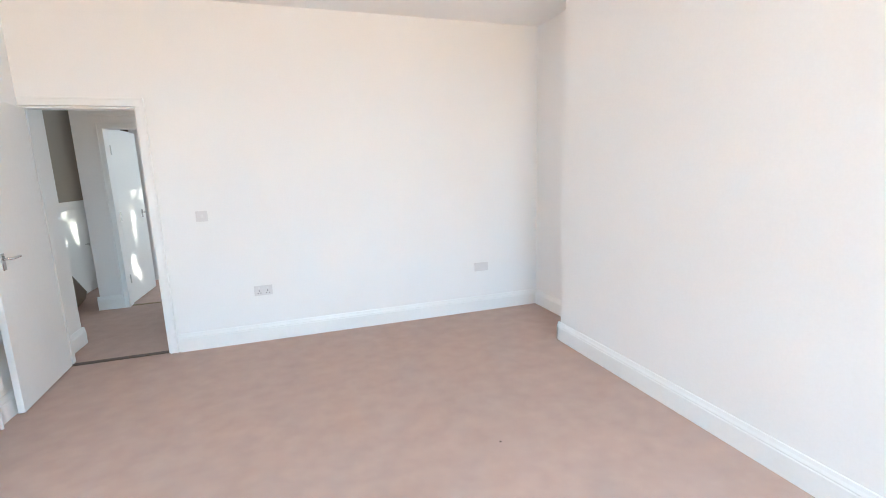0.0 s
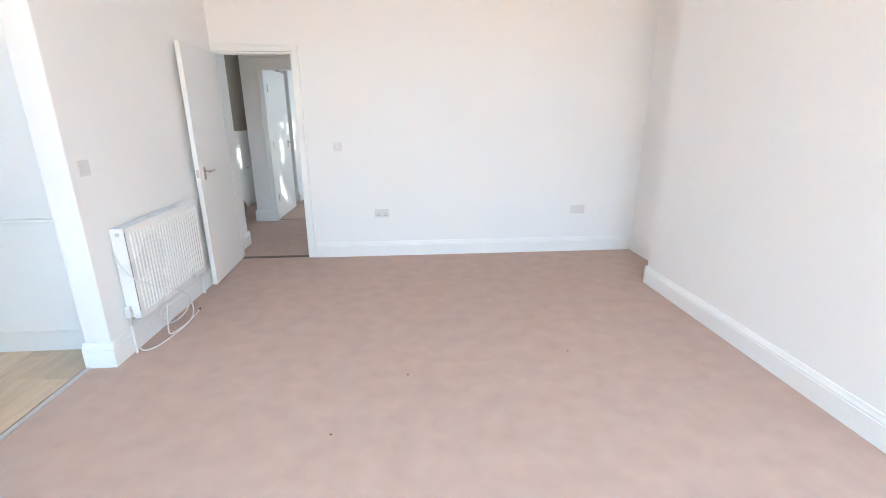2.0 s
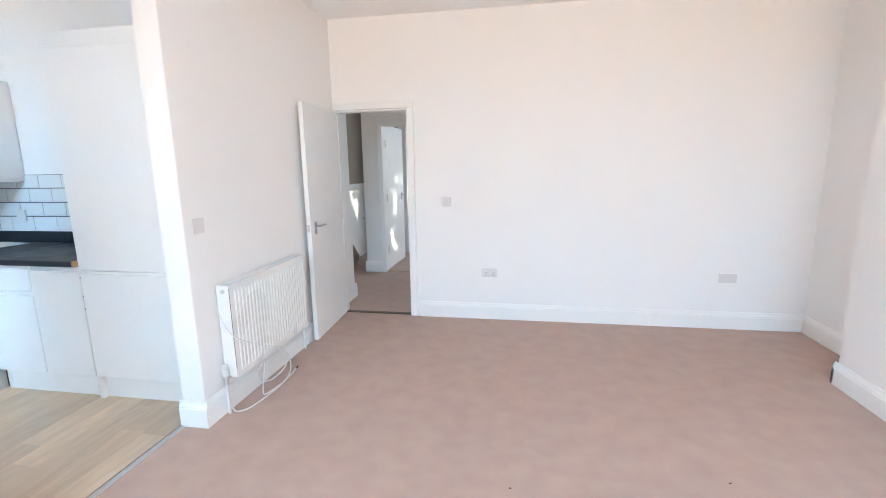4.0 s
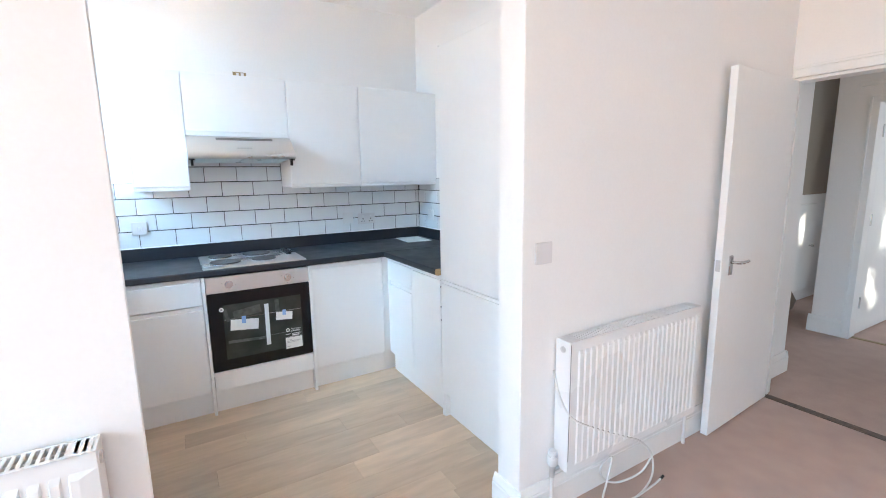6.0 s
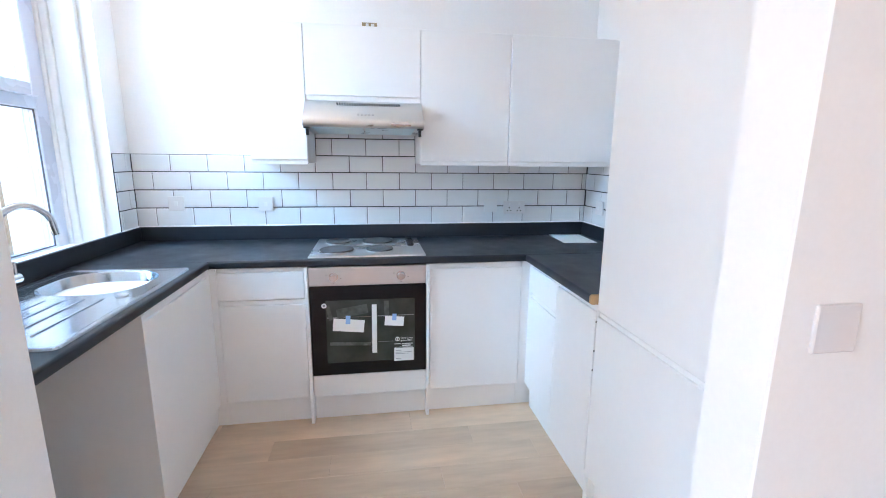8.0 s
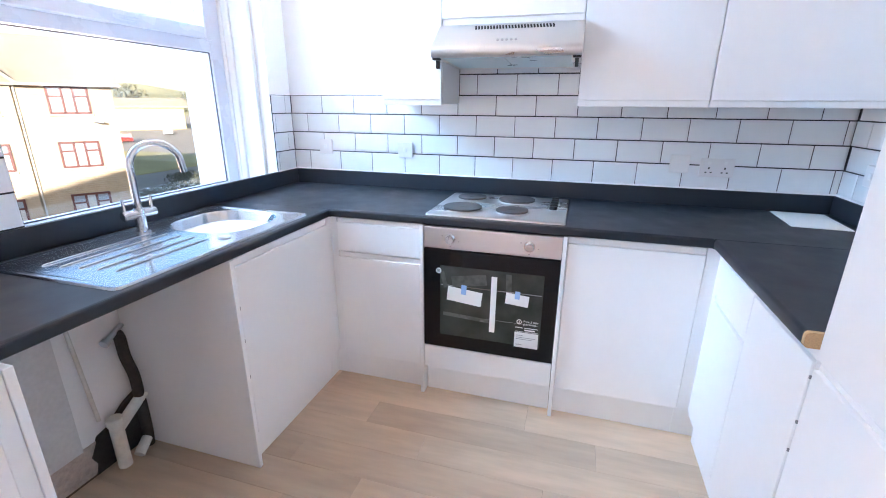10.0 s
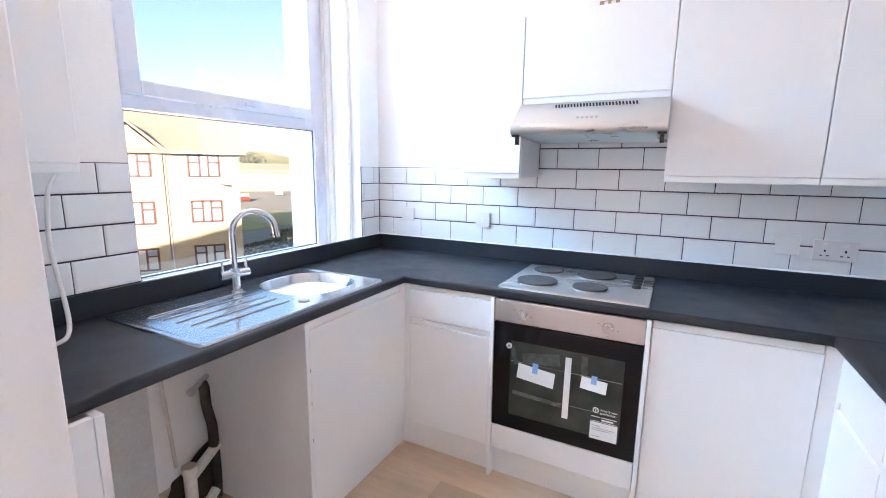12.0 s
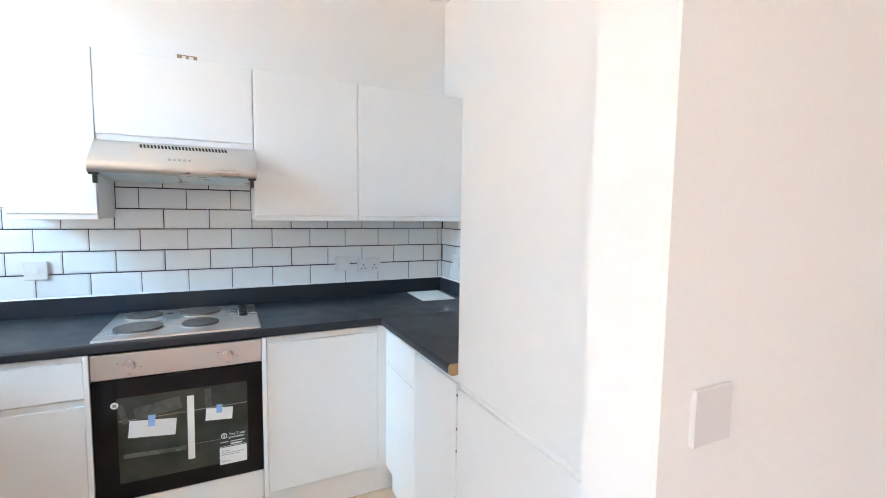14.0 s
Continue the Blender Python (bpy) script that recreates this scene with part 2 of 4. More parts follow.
def tube(points, radius, seg=10, steps=8):
    """A round tube along a smooth line."""
    line = smooth_line(points, steps)
    bm = bmesh.new()
    rings, up = [], Vector((0.13, 0.21, 0.97))
    for i, p in enumerate(line):
        way = (line[min(i + 1, len(line) - 1)] - line[max(i - 1, 0)]).normalized()
        side = up.cross(way)
        side = side.normalized() if side.length > 1e-4 else way.orthogonal().normalized()
        up = way.cross(side).normalized()
        rings.append([bm.verts.new(p + radius * (math.cos(k * math.tau / seg) * side + math.sin(k * math.tau / seg) * up)) for k in range(seg)])
    for a, b in zip(rings, rings[1:]):
        for k in range(seg):
            bm.faces.new((a[k], a[(k + 1) % seg], b[(k + 1) % seg], b[k]))
    bm.faces.new(rings[0][::-1]), bm.faces.new(rings[-1])
    return bm


def mesh_of(name, bm, mat, soft=False):
    me = bpy.data.meshes.new(name)
    bmesh.ops.recalc_face_normals(bm, faces=bm.faces)
    bm.to_mesh(me)
    bm.free()
    me.materials.append(mat)
    if soft:
        me.shade_smooth()
        me.set_sharp_from_angle(angle=radians(40))
    return me


def part(name, bm, mat, parent=None, label="", soft=False):
    """Links a bmesh in world coordinates as one mesh object, under a thing or part."""
    ob = new(name, mesh_of(name, bm, mat, soft))
    if parent:
        ob.parent = parent
        ob.matrix_parent_inverse = Matrix.Identity(4) if parent.parent else Matrix.Translation(-parent.location)
    return tagged(ob, label)


def thing(name, at, label, category, group="", kind=""):
    ob = new(name)
    ob.empty_display_size = 0.1
    ob.location = at
    return tagged(ob, label, category, group, kind)


def setting(name, bm, mat, label, category):
    return tagged(part(name, bm, mat), label, category, kind="structure")


def rounded(x0, x1, y0, y1, r, n=6):
    """Corner points of a rounded rectangle, counter-clockwise."""
    pts = []
    for cx, cy, a in ((x1 - r, y1 - r, 0), (x0 + r, y1 - r, 90), (x0 + r, y0 + r, 180), (x1 - r, y0 + r, 270)):
        pts += [(cx + r * math.cos(radians(a + 90 * k / n)), cy + r * math.sin(radians(a + 90 * k / n))) for k in range(n + 1)]
    return pts


def loft(rings, close_end=True):
    bm = bmesh.new()
    vs = [[bm.verts.new(p) for p in ring] for ring in rings]
    n = len(vs[0])
    for a, b in zip(vs, vs[1:]):
        for i in range(n):
            bm.faces.new((a[i], a[(i + 1) % n], b[(i + 1) % n], b[i]))
    if close_end:
        bm.faces.new(vs[-1])
    return bm


def words(name, text, size, at, mat, parent, align='LEFT'):
    """Lettering on a face that looks along +x."""
    cu = bpy.data.curves.new(name, 'FONT')
    cu.body, cu.size, cu.extrude, cu.align_x = text, size, 0.0002, align
    ob = new(name, cu)
    bpy.context.view_layer.update()
    me = bpy.data.meshes.new_from_object(ob)
    bpy.data.objects.remove(ob)
    me.transform(Matrix.Translation(at) @ Euler((radians(90), 0, radians(90))).to_matrix().to_4x4())
    me.materials.append(mat)
    ob = new(name, me)
    ob.parent, ob.matrix_parent_inverse = parent, Matrix.Translation(-parent.location)
    return ob


# ---- the shell ----
H = 2.75
setting("floor_living_room", boxes([(2.125, 6.6, -3.6, 4.115, -0.2, 0)]), CARPET, "pinkish beige cut pile carpet with faint traffic marks", "carpet")
setting("floor_hall", boxes([(1.0, 5.2, 4.135, 10.2, -0.2, -0.002)]), CARPET, "pinkish beige carpet in the hall", "carpet")
kitchen_floor = setting("floor_kitchen", boxes([(-0.2, 2.105, -0.35, 3.0, -0.2, -0.003)]), SUBFLOOR, "pale oak vinyl plank floor", "floor")
setting("ceiling", boxes([(2.13, 6.6, -3.6, 4.2, H, 2.95)]), CEIL, "plain white painted ceiling", "ceiling")
setting("ceiling_kitchen", boxes([(-0.2, 2.13, -0.35, 3.0, H, 2.95)]), CEIL, "plain white painted kitchen ceiling", "ceiling")
setting("ceiling_hall", boxes([(1.0, 5.2, 4.2, 10.2, 2.6, 2.95)]), CEIL, "white painted hall ceiling", "ceiling")
setting("wall_west_partition", boxes([(2.12, 2.26, 2.06, 4.20, 0, H)], 0.004), WALL, "white painted partition wall beside the kitchen opening", "wall")
setting("wall_west_stub", prism([(2.26, 0.842), (2.03, 0.806), (2.03, -0.34), (2.06, -3.6), (2.26, -3.6)], 'z', 0, H, 0.004), WALL, "thick white painted wall beside the kitchen opening", "wall")
setting("wall_north", boxes([(2.26, 2.972, 4.09, 4.20, 1.962, H), (2.972, 6.6, 4.09, 4.20, 0, H)]), WALL, "white painted wall with the doorway", "wall")
# the opening at y -1.3 to 0.7 is added for the side fill lamp
setting("wall_east", boxes([(6.40, 6.6, -3.6, -1.3, 0, H), (6.40, 6.6, 0.7, 4.09, 0, H), (6.40, 6.6, -1.3, 0.7, 0, 0.7), (6.40, 6.6, -1.3, 0.7, 2.45, H)]), WALL, "white painted side wall with an unseen opening added for fill light beyond the chimney breast", "wall")
setting("chimney_breast", boxes([(6.05, 6.40, 0.85, 3.10, 0, H)], 0.004), WALL, "white painted chimney breast", "wall")
setting("wall_south", boxes([(2.26, 2.9, -3.6, -3.4, 0, H), (5.7, 6.4, -3.6, -3.4, 0, H), (2.9, 5.7, -3.6, -3.4, 0, 0.5), (2.9, 5.7, -3.6, -3.4, 2.58, H)]), WALL, "white painted wall with the bay opening", "wall")
setting("wall_kitchen_west", boxes([(-0.2, -0.02, -0.35, 3.0, 0, H)]), WALL, "white painted kitchen wall above the tiles", "wall")
setting("wall_kitchen_north", boxes([(-0.02, 2.12, 2.845, 3.0, 0, H)]), WALL, "white painted kitchen side wall", "wall")
WX0, WX1, WZ0, WZ1 = 0.17, 1.47, 0.93, 2.72
setting("wall_kitchen_south", boxes([(-0.02, WX0, -0.35, 0.015, 0, H), (WX1, 2.03, -0.35, 0.015, 0, H),
                                     (WX0, WX1, -0.35, 0.015, 0, WZ0), (WX0, WX1, -0.35, 0.015, WZ1, H)]), WALL, "white painted kitchen wall with the window", "wall")

setting("trim_outer_reveal", boxes([(-0.2, 0.297, -0.44, -0.352, WZ0 - 0.3, WZ1 + 0.2), (0.1702, 0.297, -0.3518, -0.2915, WZ0, WZ1), (1.348, 2.03, -0.44, -0.352, WZ0 - 0.3, WZ1 + 0.2), (1.348, 1.4698, -0.3518, -0.2915, WZ0, WZ1),
                                    (0.297, 1.348, -0.48, -0.352, WZ0 - 0.3, WZ0 - 0.03)], 0.003), WALL, "white painted outer window reveal and sill", "window reveal")

# hall
setting("wall_hall_left", boxes([(1.95, 2.172, 4.205, 4.65, 0, 2.6)], 0.004), WALL, "white painted hall wall", "wall")
setting("wall_hall_west", boxes([(1.2, 1.43, 4.65, 10, 0, 1.18)]), GLOSS, "white painted panelling below the stairs", "wall")
setting("wall_hall_west_upper", boxes([(1.2, 1.425, 4.65, 10, 1.18, 2.6)]), TAUPE, "taupe painted stair wall", "wall")
setting("wall_hall_south_return", boxes([(1.2, 1.95, 4.55, 4.648, 0, 2.6)]), WALL, "white painted hall wall", "wall")
setting("wall_hall_end", boxes([(1.91, 2.19, 5.83, 5.95, 0, 2.6), (2.19, 2.96, 5.83, 5.95, 1.965, 2.6), (2.96, 5.0, 5.83, 5.95, 0, 2.6)], 0.003), WALL, "white painted wall round the far doorway", "wall")
# the opening at y 4.5 to 5.5 is added for the hall fill lamp
setting("wall_far_east", boxes([(5.0, 5.2, 4.2, 4.5, 0, 2.6), (5.0, 5.2, 4.5, 5.5, 0, 0.9), (5.0, 5.2, 4.5, 5.5, 2.2, 2.6), (5.0, 5.2, 5.5, 8.0, 0, 2.6), (5.0, 5.2, 9.5, 10.2, 0, 2.6), (5.0, 5.2, 8.0, 9.5, 0, 0.9), (5.0, 5.2, 8.0, 9.5, 2.2, 2.6)]), WALL, "white painted wall with the far room's opening and an unseen one added for hall fill light", "wall")
setting("wall_far_west", boxes([(2.02, 2.15, 7.25, 10.0, 0, 2.6)], 0.003), WALL, "white painted wall of the far room", "wall")
setting("wall_far_north", boxes([(1.2, 5.0, 10.0, 10.2, 0, 2.6)]), WALL, "white painted end wall", "wall")

setting("stair_foot", prism([(5.72, 0.52), (6.02, 0.42), (6.36, 0.12), (6.30, 0.04), (6.10, 0.0), (5.72, 0.0)], 'x', 1.432, 1.60, 0.006), TAUPE, "grey painted foot of the stairs below the taupe wall", "stairs")


def skirting(name, runs):
    """Moulded skirting. Runs (x0, y0, x1, y1, nx, ny): a line on the wall and the way into the room."""
    bm = bmesh.new()
    prof = [(0, 0), (0.020, 0), (0.020, 0.108), (0.016, 0.114), (0.018, 0.120), (0.011, 0.134), (0.006, 0.150), (0, 0.152)]
    for x0, y0, x1, y1, nx, ny in runs:
        a = [bm.verts.new((x0 + nx * d, y0 + ny * d, z)) for d, z in prof]
        b = [bm.verts.new((x1 + nx * d, y1 + ny * d, z)) for d, z in prof]
        for i in range(len(prof)):
            bm.faces.new((a[i], a[(i + 1) % len(prof)], b[(i + 1) % len(prof)], b[i]))
        bm.faces.new(a), bm.faces.new(b[::-1])
    return setting(name, bm, GLOSS, "white moulded skirting board", "skirting")


skirting("baseboard_north", [(3.05, 4.09, 6.40, 4.09, 0, -1)])
skirting("baseboard_east", [(6.40, 3.10, 6.40, 4.07, -1, 0)])
skirting("baseboard_chimney", [(6.05, 0.85, 6.05, 3.12, -1, 0), (6.03, 3.10, 6.38, 3.10, 0, 1)])
skirting("baseboard_west", [(2.26, 2.0601, 2.26, 4.08, 1, 0), (2.105, 2.06, 2.2795, 2.06, 0, -1)])
skirting("baseboard_west_stub", [(2.26, -3.4, 2.26, 0.842, 1, 0)])
skirting("baseboard_hall", [(2.172, 4.21, 2.172, 4.67, 1, 0), (1.95, 4.65, 2.19, 4.65, 0, 1), (1.89, 5.83, 2.19, 5.83, 0, -1), (1.91, 5.83, 1.91, 5.95, -1, 0), (2.15, 7.25, 2.15, 10.0, 1, 0)])
setting("threshold_strip", prism([(2.100, -0.002), (2.103, 0.004), (2.117, 0.006), (2.131, 0.004), (2.134, -0.002)], 'y', 0.80, 2.04), STRIP, "silver trim strip between carpet and vinyl", "threshold")
setting("threshold_door", boxes([(2.26, 2.972, 4.098, 4.150, -0.01, 0.006)], 0.002), WORNBAR, "dark worn threshold in the doorway", "threshold")
setting("threshold_door_far", boxes([(2.19, 2.96, 5.88, 5.91, -0.01, 0.007)], 0.002), BRASS, "dull brass carpet bar at the far doorway", "threshold")


def architrave(name, x0, x1, y, z, ny, left=True, right=True, w=0.06):
    """Moulded door surround on a wall that faces along ny, and the lining of the opening."""
    bm = bmesh.new()
    y0, y1 = sorted((y, y + ny * 0.018))
    yb0, yb1 = sorted((y, y + ny * 0.026))
    items = [(x0 - w if left else x0, x1 + w, y0, y1, z, z + w), (x0 - w if left else x0, x1 + w, yb0, yb1, z + w - 0.014, z + w + 0.002)]
    if left:
        items += [(x0 - w, x0, y0, y1, 0, z), (x0 - w - 0.002, x0 - w + 0.014, yb0, yb1, 0, z + w)]
    if right:
        items += [(x1, x1 + w, y0, y1, 0, z), (x1 + w - 0.014, x1 + w + 0.002, yb0, yb1, 0, z + w)]
    return setting(name, boxes(items, 0.002), GLOSS, "white gloss door surround", "door frame")


architrave("trim_door", 2.272, 2.972, 4.09, 1.962, -1, left=False)
setting("trim_door_lining", boxes([(2.262, 2.276, 4.092, 4.206, 0, 1.955), (2.960, 2.974, 4.092, 4.206, 0, 1.955), (2.262, 2.974, 4.092, 4.206, 1.945, 1.96),
                                   (2.276, 2.288, 4.135, 4.150, 0, 1.945), (2.948, 2.960, 4.135, 4.150, 0, 1.945)]), GLOSS, "white gloss door lining", "door frame")
architrave("trim_door_far", 2.19, 2.96, 5.83, 1.965, -1)
setting("trim_ledge_far", boxes([(2.05, 3.2, 5.79, 5.83, 2.10, 2.13)], 0.003), GLOSS, "white ledge above the far doorway", "trim")


def lever(parent, at, out, along):
    """A lever handle on its plate: out of the door, lever along the door."""
    at, out, along = Vector(at), Vector(out), Vector(along)
    up = Vector((0, 0, 1))
    bm = bmesh.new()
    bmesh.ops.create_cube(bm, size=1, matrix=Matrix.Translation(at + out * 0.004) @ Matrix((along * 0.036, out * 0.008, up * 0.105)).transposed().to_4x4())
    bmesh.ops.bevel(bm, geom=list(bm.edges), offset=0.003, segments=1, affect='EDGES')
    h = part("handle", bm, CHROME, parent, "chrome lever handle on a short plate", True)
    e = at + up * 0.018
    bm = tube([e + out * 0.006, e + out * 0.035, e + out * 0.048 + along * 0.02, e + out * 0.05 + along * 0.06, e + out * 0.047 + along * 0.10], 0.0085)
    part("lever", bm, CHROME, h, "", True)
    return h


# open door of the living room
def leaf(name, hinge, free, height, thick, label):
    """A flush door leaf between two plan points; the face side is to the right of the way hinge to free."""
    h, f = Vector((*hinge, 0)), Vector((*free, 0))
    way = (f - h).normalized()
    side = Vector((way.y, -way.x, 0))
    door = thing(name, (*hinge, 0), label, "door", kind="structure")
    pts = [h, f, f - side * thick, h - side * thick]
    bm = prism([(p.x, p.y) for p in pts], 'z', 0.012, height, 0.002)
    part("panel", bm, GLOSS, door)
    return door, h, f, way, side


def hinges(parent, at, levels, mat):
    for z in levels:
        part("hinge", rods([((at[0], at[1], z - 0.05), (at[0], at[1], z + 0.05), 0.008)], 10), mat, parent, "dull metal hinge")


door, dh, df, dway, dside = leaf("door_1", (2.264, 4.085), (2.304, 3.333), 1.945, 0.036, "white painted flush door standing wide open")
grip = dh + dway * 0.662 + Vector((0, 0, 0.955))
lever(door, grip - dside * 0.036, -dside, -dway)
lever(door, grip, dside, -dway)
latch = boxes([(-0.011, 0.011, -0.002, 0.001, -0.03, 0.03)])
latch.transform(Matrix.Translation(df - dside * 0.018 + Vector((0, 0, 0.96))))
part("latch_plate", latch, STRIP, door, "steel latch plate")

far_door, fh, ff, fway, fside = leaf("door_2", (2.187, 5.958), (2.208, 6.79), 1.996, 0.036, "white painted flush door opened into the far room")
lever(far_door, fh + fway * 0.70 + fside * 0.0 + Vector((0, 0, 1.0)), fside, -fway)
hinges(far_door, (2.192, 5.955), (0.3, 1.02, 1.75), STRIP)
cup = thing("door_3", (1.43, 6.0, 0.1), "small white cupboard door below the stairs", "door", kind="structure")
part("panel", boxes([(1.432, 1.452, 6.02, 7.05, 0.13, 1.08)], 0.003), GLOSS, cup)
part("knob", rods([((1.452, 6.93, 0.62), (1.478, 6.93, 0.62), 0.008), ((1.476, 6.93, 0.62), (1.492, 6.93, 0.62), 0.016)], 14), CHROME, cup, "small chrome knob")
hinges(cup, (1.455, 6.03), (0.3, 0.9), STRIP)


# ---- living room ----
def radiator(y0, y1, z0, z1, label, valve_south=True):
    """A double panel convector radiator on the west wall: ribbed panel, side panels, top grille, valves."""
    x0, x1 = 2.268, 2.357
    r = thing("radiator", (x0, (y0 + y1) / 2, z0), label, "radiator", "radiators on the partition wall")
    bm = bmesh.new()
    outline, n = [], int((y1 - y0 - 0.06) / 0.0335)
    pitch = (y1 - y0 - 0.06) / n
    for i in range(n):
        a = y0 + 0.03 + i * pitch
        outline += [(a, 0), (a + pitch * 0.30, 0), (a + pitch * 0.42, 1), (a + pitch * 0.88, 1)]
    outline = [(y0, 0), *outline, (y1, 0)]
    zs = [(z0, 0), (z0 + 0.03, 0), (z0 + 0.045, 1), (z1 - 0.05, 1), (z1 - 0.035, 0), (z1, 0)]
    grid = [[bm.verts.new((x1 - 0.006 + 0.006 * (d * k if k else 0), y, z)) for y, d in outline] for z, k in zs]
    for a, b in zip(grid, grid[1:]):
        for i in range(len(outline) - 1):
            bm.faces.new((a[i], a[i + 1], b[i + 1], b[i]))
    part("front_panel", bm, RADWHITE, r)
    part("back_panel", boxes([(x0, x0 + 0.012, y0 + 0.01, y1 - 0.01, z0 + 0.01, z1 - 0.02)], 0.003), RADWHITE, r)
    for a, b in ((y0, y0 + 0.004), (y1 - 0.004, y1)):
        part("side_panel", boxes([(x0, x1 - 0.011, a, b, z0 + 0.004, z1 + 0.002)], 0.001), RADWHITE, r)
    bars = [(x0, x0 + 0.008, y0 + 0.004, y1 - 0.004, z1 - 0.002, z1 + 0.002), (x1 - 0.022, x1 - 0.011, y0 + 0.004, y1 - 0.004, z1 - 0.002, z1 + 0.002)]
    m = int((y1 - y0) / 0.016)
    for i in range(m + 1):
        y = y0 + 0.006 + i * (y1 - y0 - 0.016) / m
        bars.append((x0 + 0.008, x1 - 0.022, y, y + (0.05 if i in (0, m // 3, 2 * m // 3, m - 3) else 0.007), z1 - 0.003, z1 + 0.001))
    part("top_grille", boxes(bars), RADWHITE, r, "slotted white top grille")
    # solid dark box: the shade inside the radiator put into colour
    part("convector", boxes([(x0 + 0.014, x1 - 0.014, y0 + 0.006, y1 - 0.006, z0 + 0.05, z1 - 0.045)]), HOLE, r, "dark box that stands for the shade behind the grille")
    part("bleed_plug", rods([((x0 + 0.04, y0 - 0.004, z1 - 0.035), (x0 + 0.04, y0 + 0.002, z1 - 0.035), 0.013), ((x0 + 0.04, y0 - 0.007, z1 - 0.035), (x0 + 0.04, y0, z1 - 0.035), 0.006)], 14), STRIP, r, "chrome bleed plug")
    part("bleed_plug", rods([((x0 + 0.04, y1 - 0.002, z1 - 0.035), (x0 + 0.04, y1 + 0.005, z1 - 0.035), 0.015)], 14), STRIP, r, "chrome end plug")
    vx = x0 + 0.03
    v = part("valve", rods([((vx, y0 - 0.035, z0 + 0.02), (vx, y0 - 0.035, z0 - 0.025), 0.011), ((vx, y0 - 0.04, z0 + 0.005), (vx, y0 + 0.002, z0 + 0.005), 0.010),
                            ((vx, y0 - 0.035, z0 + 0.018), (vx, y0 - 0.035, z0 + 0.03), 0.014)], 12), STRIP, r, "metal radiator valve")
    part("valve_head", rods([((vx, y0 - 0.035, z0 + 0.03), (vx, y0 - 0.035, z0 + 0.075), 0.021), ((vx, y0 - 0.035, z0 + 0.075), (vx, y0 - 0.035, z0 + 0.095), 0.018)], 18, 0.003), PLASTIC, v, "white thermostatic head", True)
    part("pipe", rods([((vx, y0 - 0.035, 0.0), (vx, y0 - 0.035, z0 - 0.02), 0.0085)], 12), PLASTIC, r, "white supply pipe")
    part("pipe", rods([((vx, y1 + 0.012, 0.0), (vx, y1 + 0.012, z0 + 0.02), 0.0085), ((vx, y1 - 0.02, z0 + 0.012), (vx, y1 + 0.02, z0 + 0.012), 0.010)], 12), PLASTIC, r, "white return pipe")
    for y in (y0 + 0.12, y1 - 0.12):
        part("bracket", boxes([(2.259, x0 + 0.001, y - 0.015, y + 0.015, z0 + 0.06, z1 - 0.06)]), RADWHITE, r)
    return r


radiator(2.243, 3.168, 0.212, 0.780, "white ribbed panel radiator on the partition wall")
radiator(-0.45, 0.757, 0.265, 0.853, "white ribbed panel radiator on the thick wall stub")

tv = thing("cable", (2.30, 2.3, 0), "loose white aerial cable coiled on the carpet below the radiator", "cable")
part("lead", tube([(2.266, 2.235, 0.64), (2.30, 2.238, 0.54), (2.352, 2.26, 0.46), (2.352, 2.42, 0.36), (2.352, 2.60, 0.265), (2.354, 2.72, 0.20), (2.362, 2.80, 0.11), (2.39, 2.77, 0.025),
                   (2.424, 2.62, 0.006), (2.414, 2.42, 0.006), (2.385, 2.27, 0.006), (2.335, 2.222, 0.006), (2.300, 2.225, 0.03)], 0.0045), CABLE, tv, "", True)
part("loop", tube([(2.368, 2.79, 0.10), (2.355, 2.73, 0.035), (2.325, 2.62, 0.012), (2.312, 2.53, 0.05), (2.320, 2.49, 0.13), (2.345, 2.53, 0.185), (2.352, 2.50, 0.10), (2.375, 2.44, 0.02), (2.402, 2.44, 0.012),
                   (2.428, 2.58, 0.012), (2.424, 2.72, 0.012), (2.416, 2.80, 0.014)], 0.0045), CABLE, tv, "", True)
part("plug", rods([((2.416, 2.80, 0.014), (2.414, 2.825, 0.018), 0.006)], 10), HOLE, tv, "bare dark cable end")
wires = thing("wires", (2.29, 3.22, 0.5), "loose white wires on the wall behind the open door", "wires")
for k in range(4):
    part("strand", tube([(2.263, 3.16, 0.60 - 0.02 * k), (2.30, 3.19 + 0.01 * k, 0.63 - 0.05 * k), (2.31, 3.23, 0.56 - 0.03 * k), (2.28, 3.20 + 0.015 * k, 0.50 - 0.02 * k), (2.262, 3.17, 0.52)], 0.0035, 6, 5), CABLE, wires)


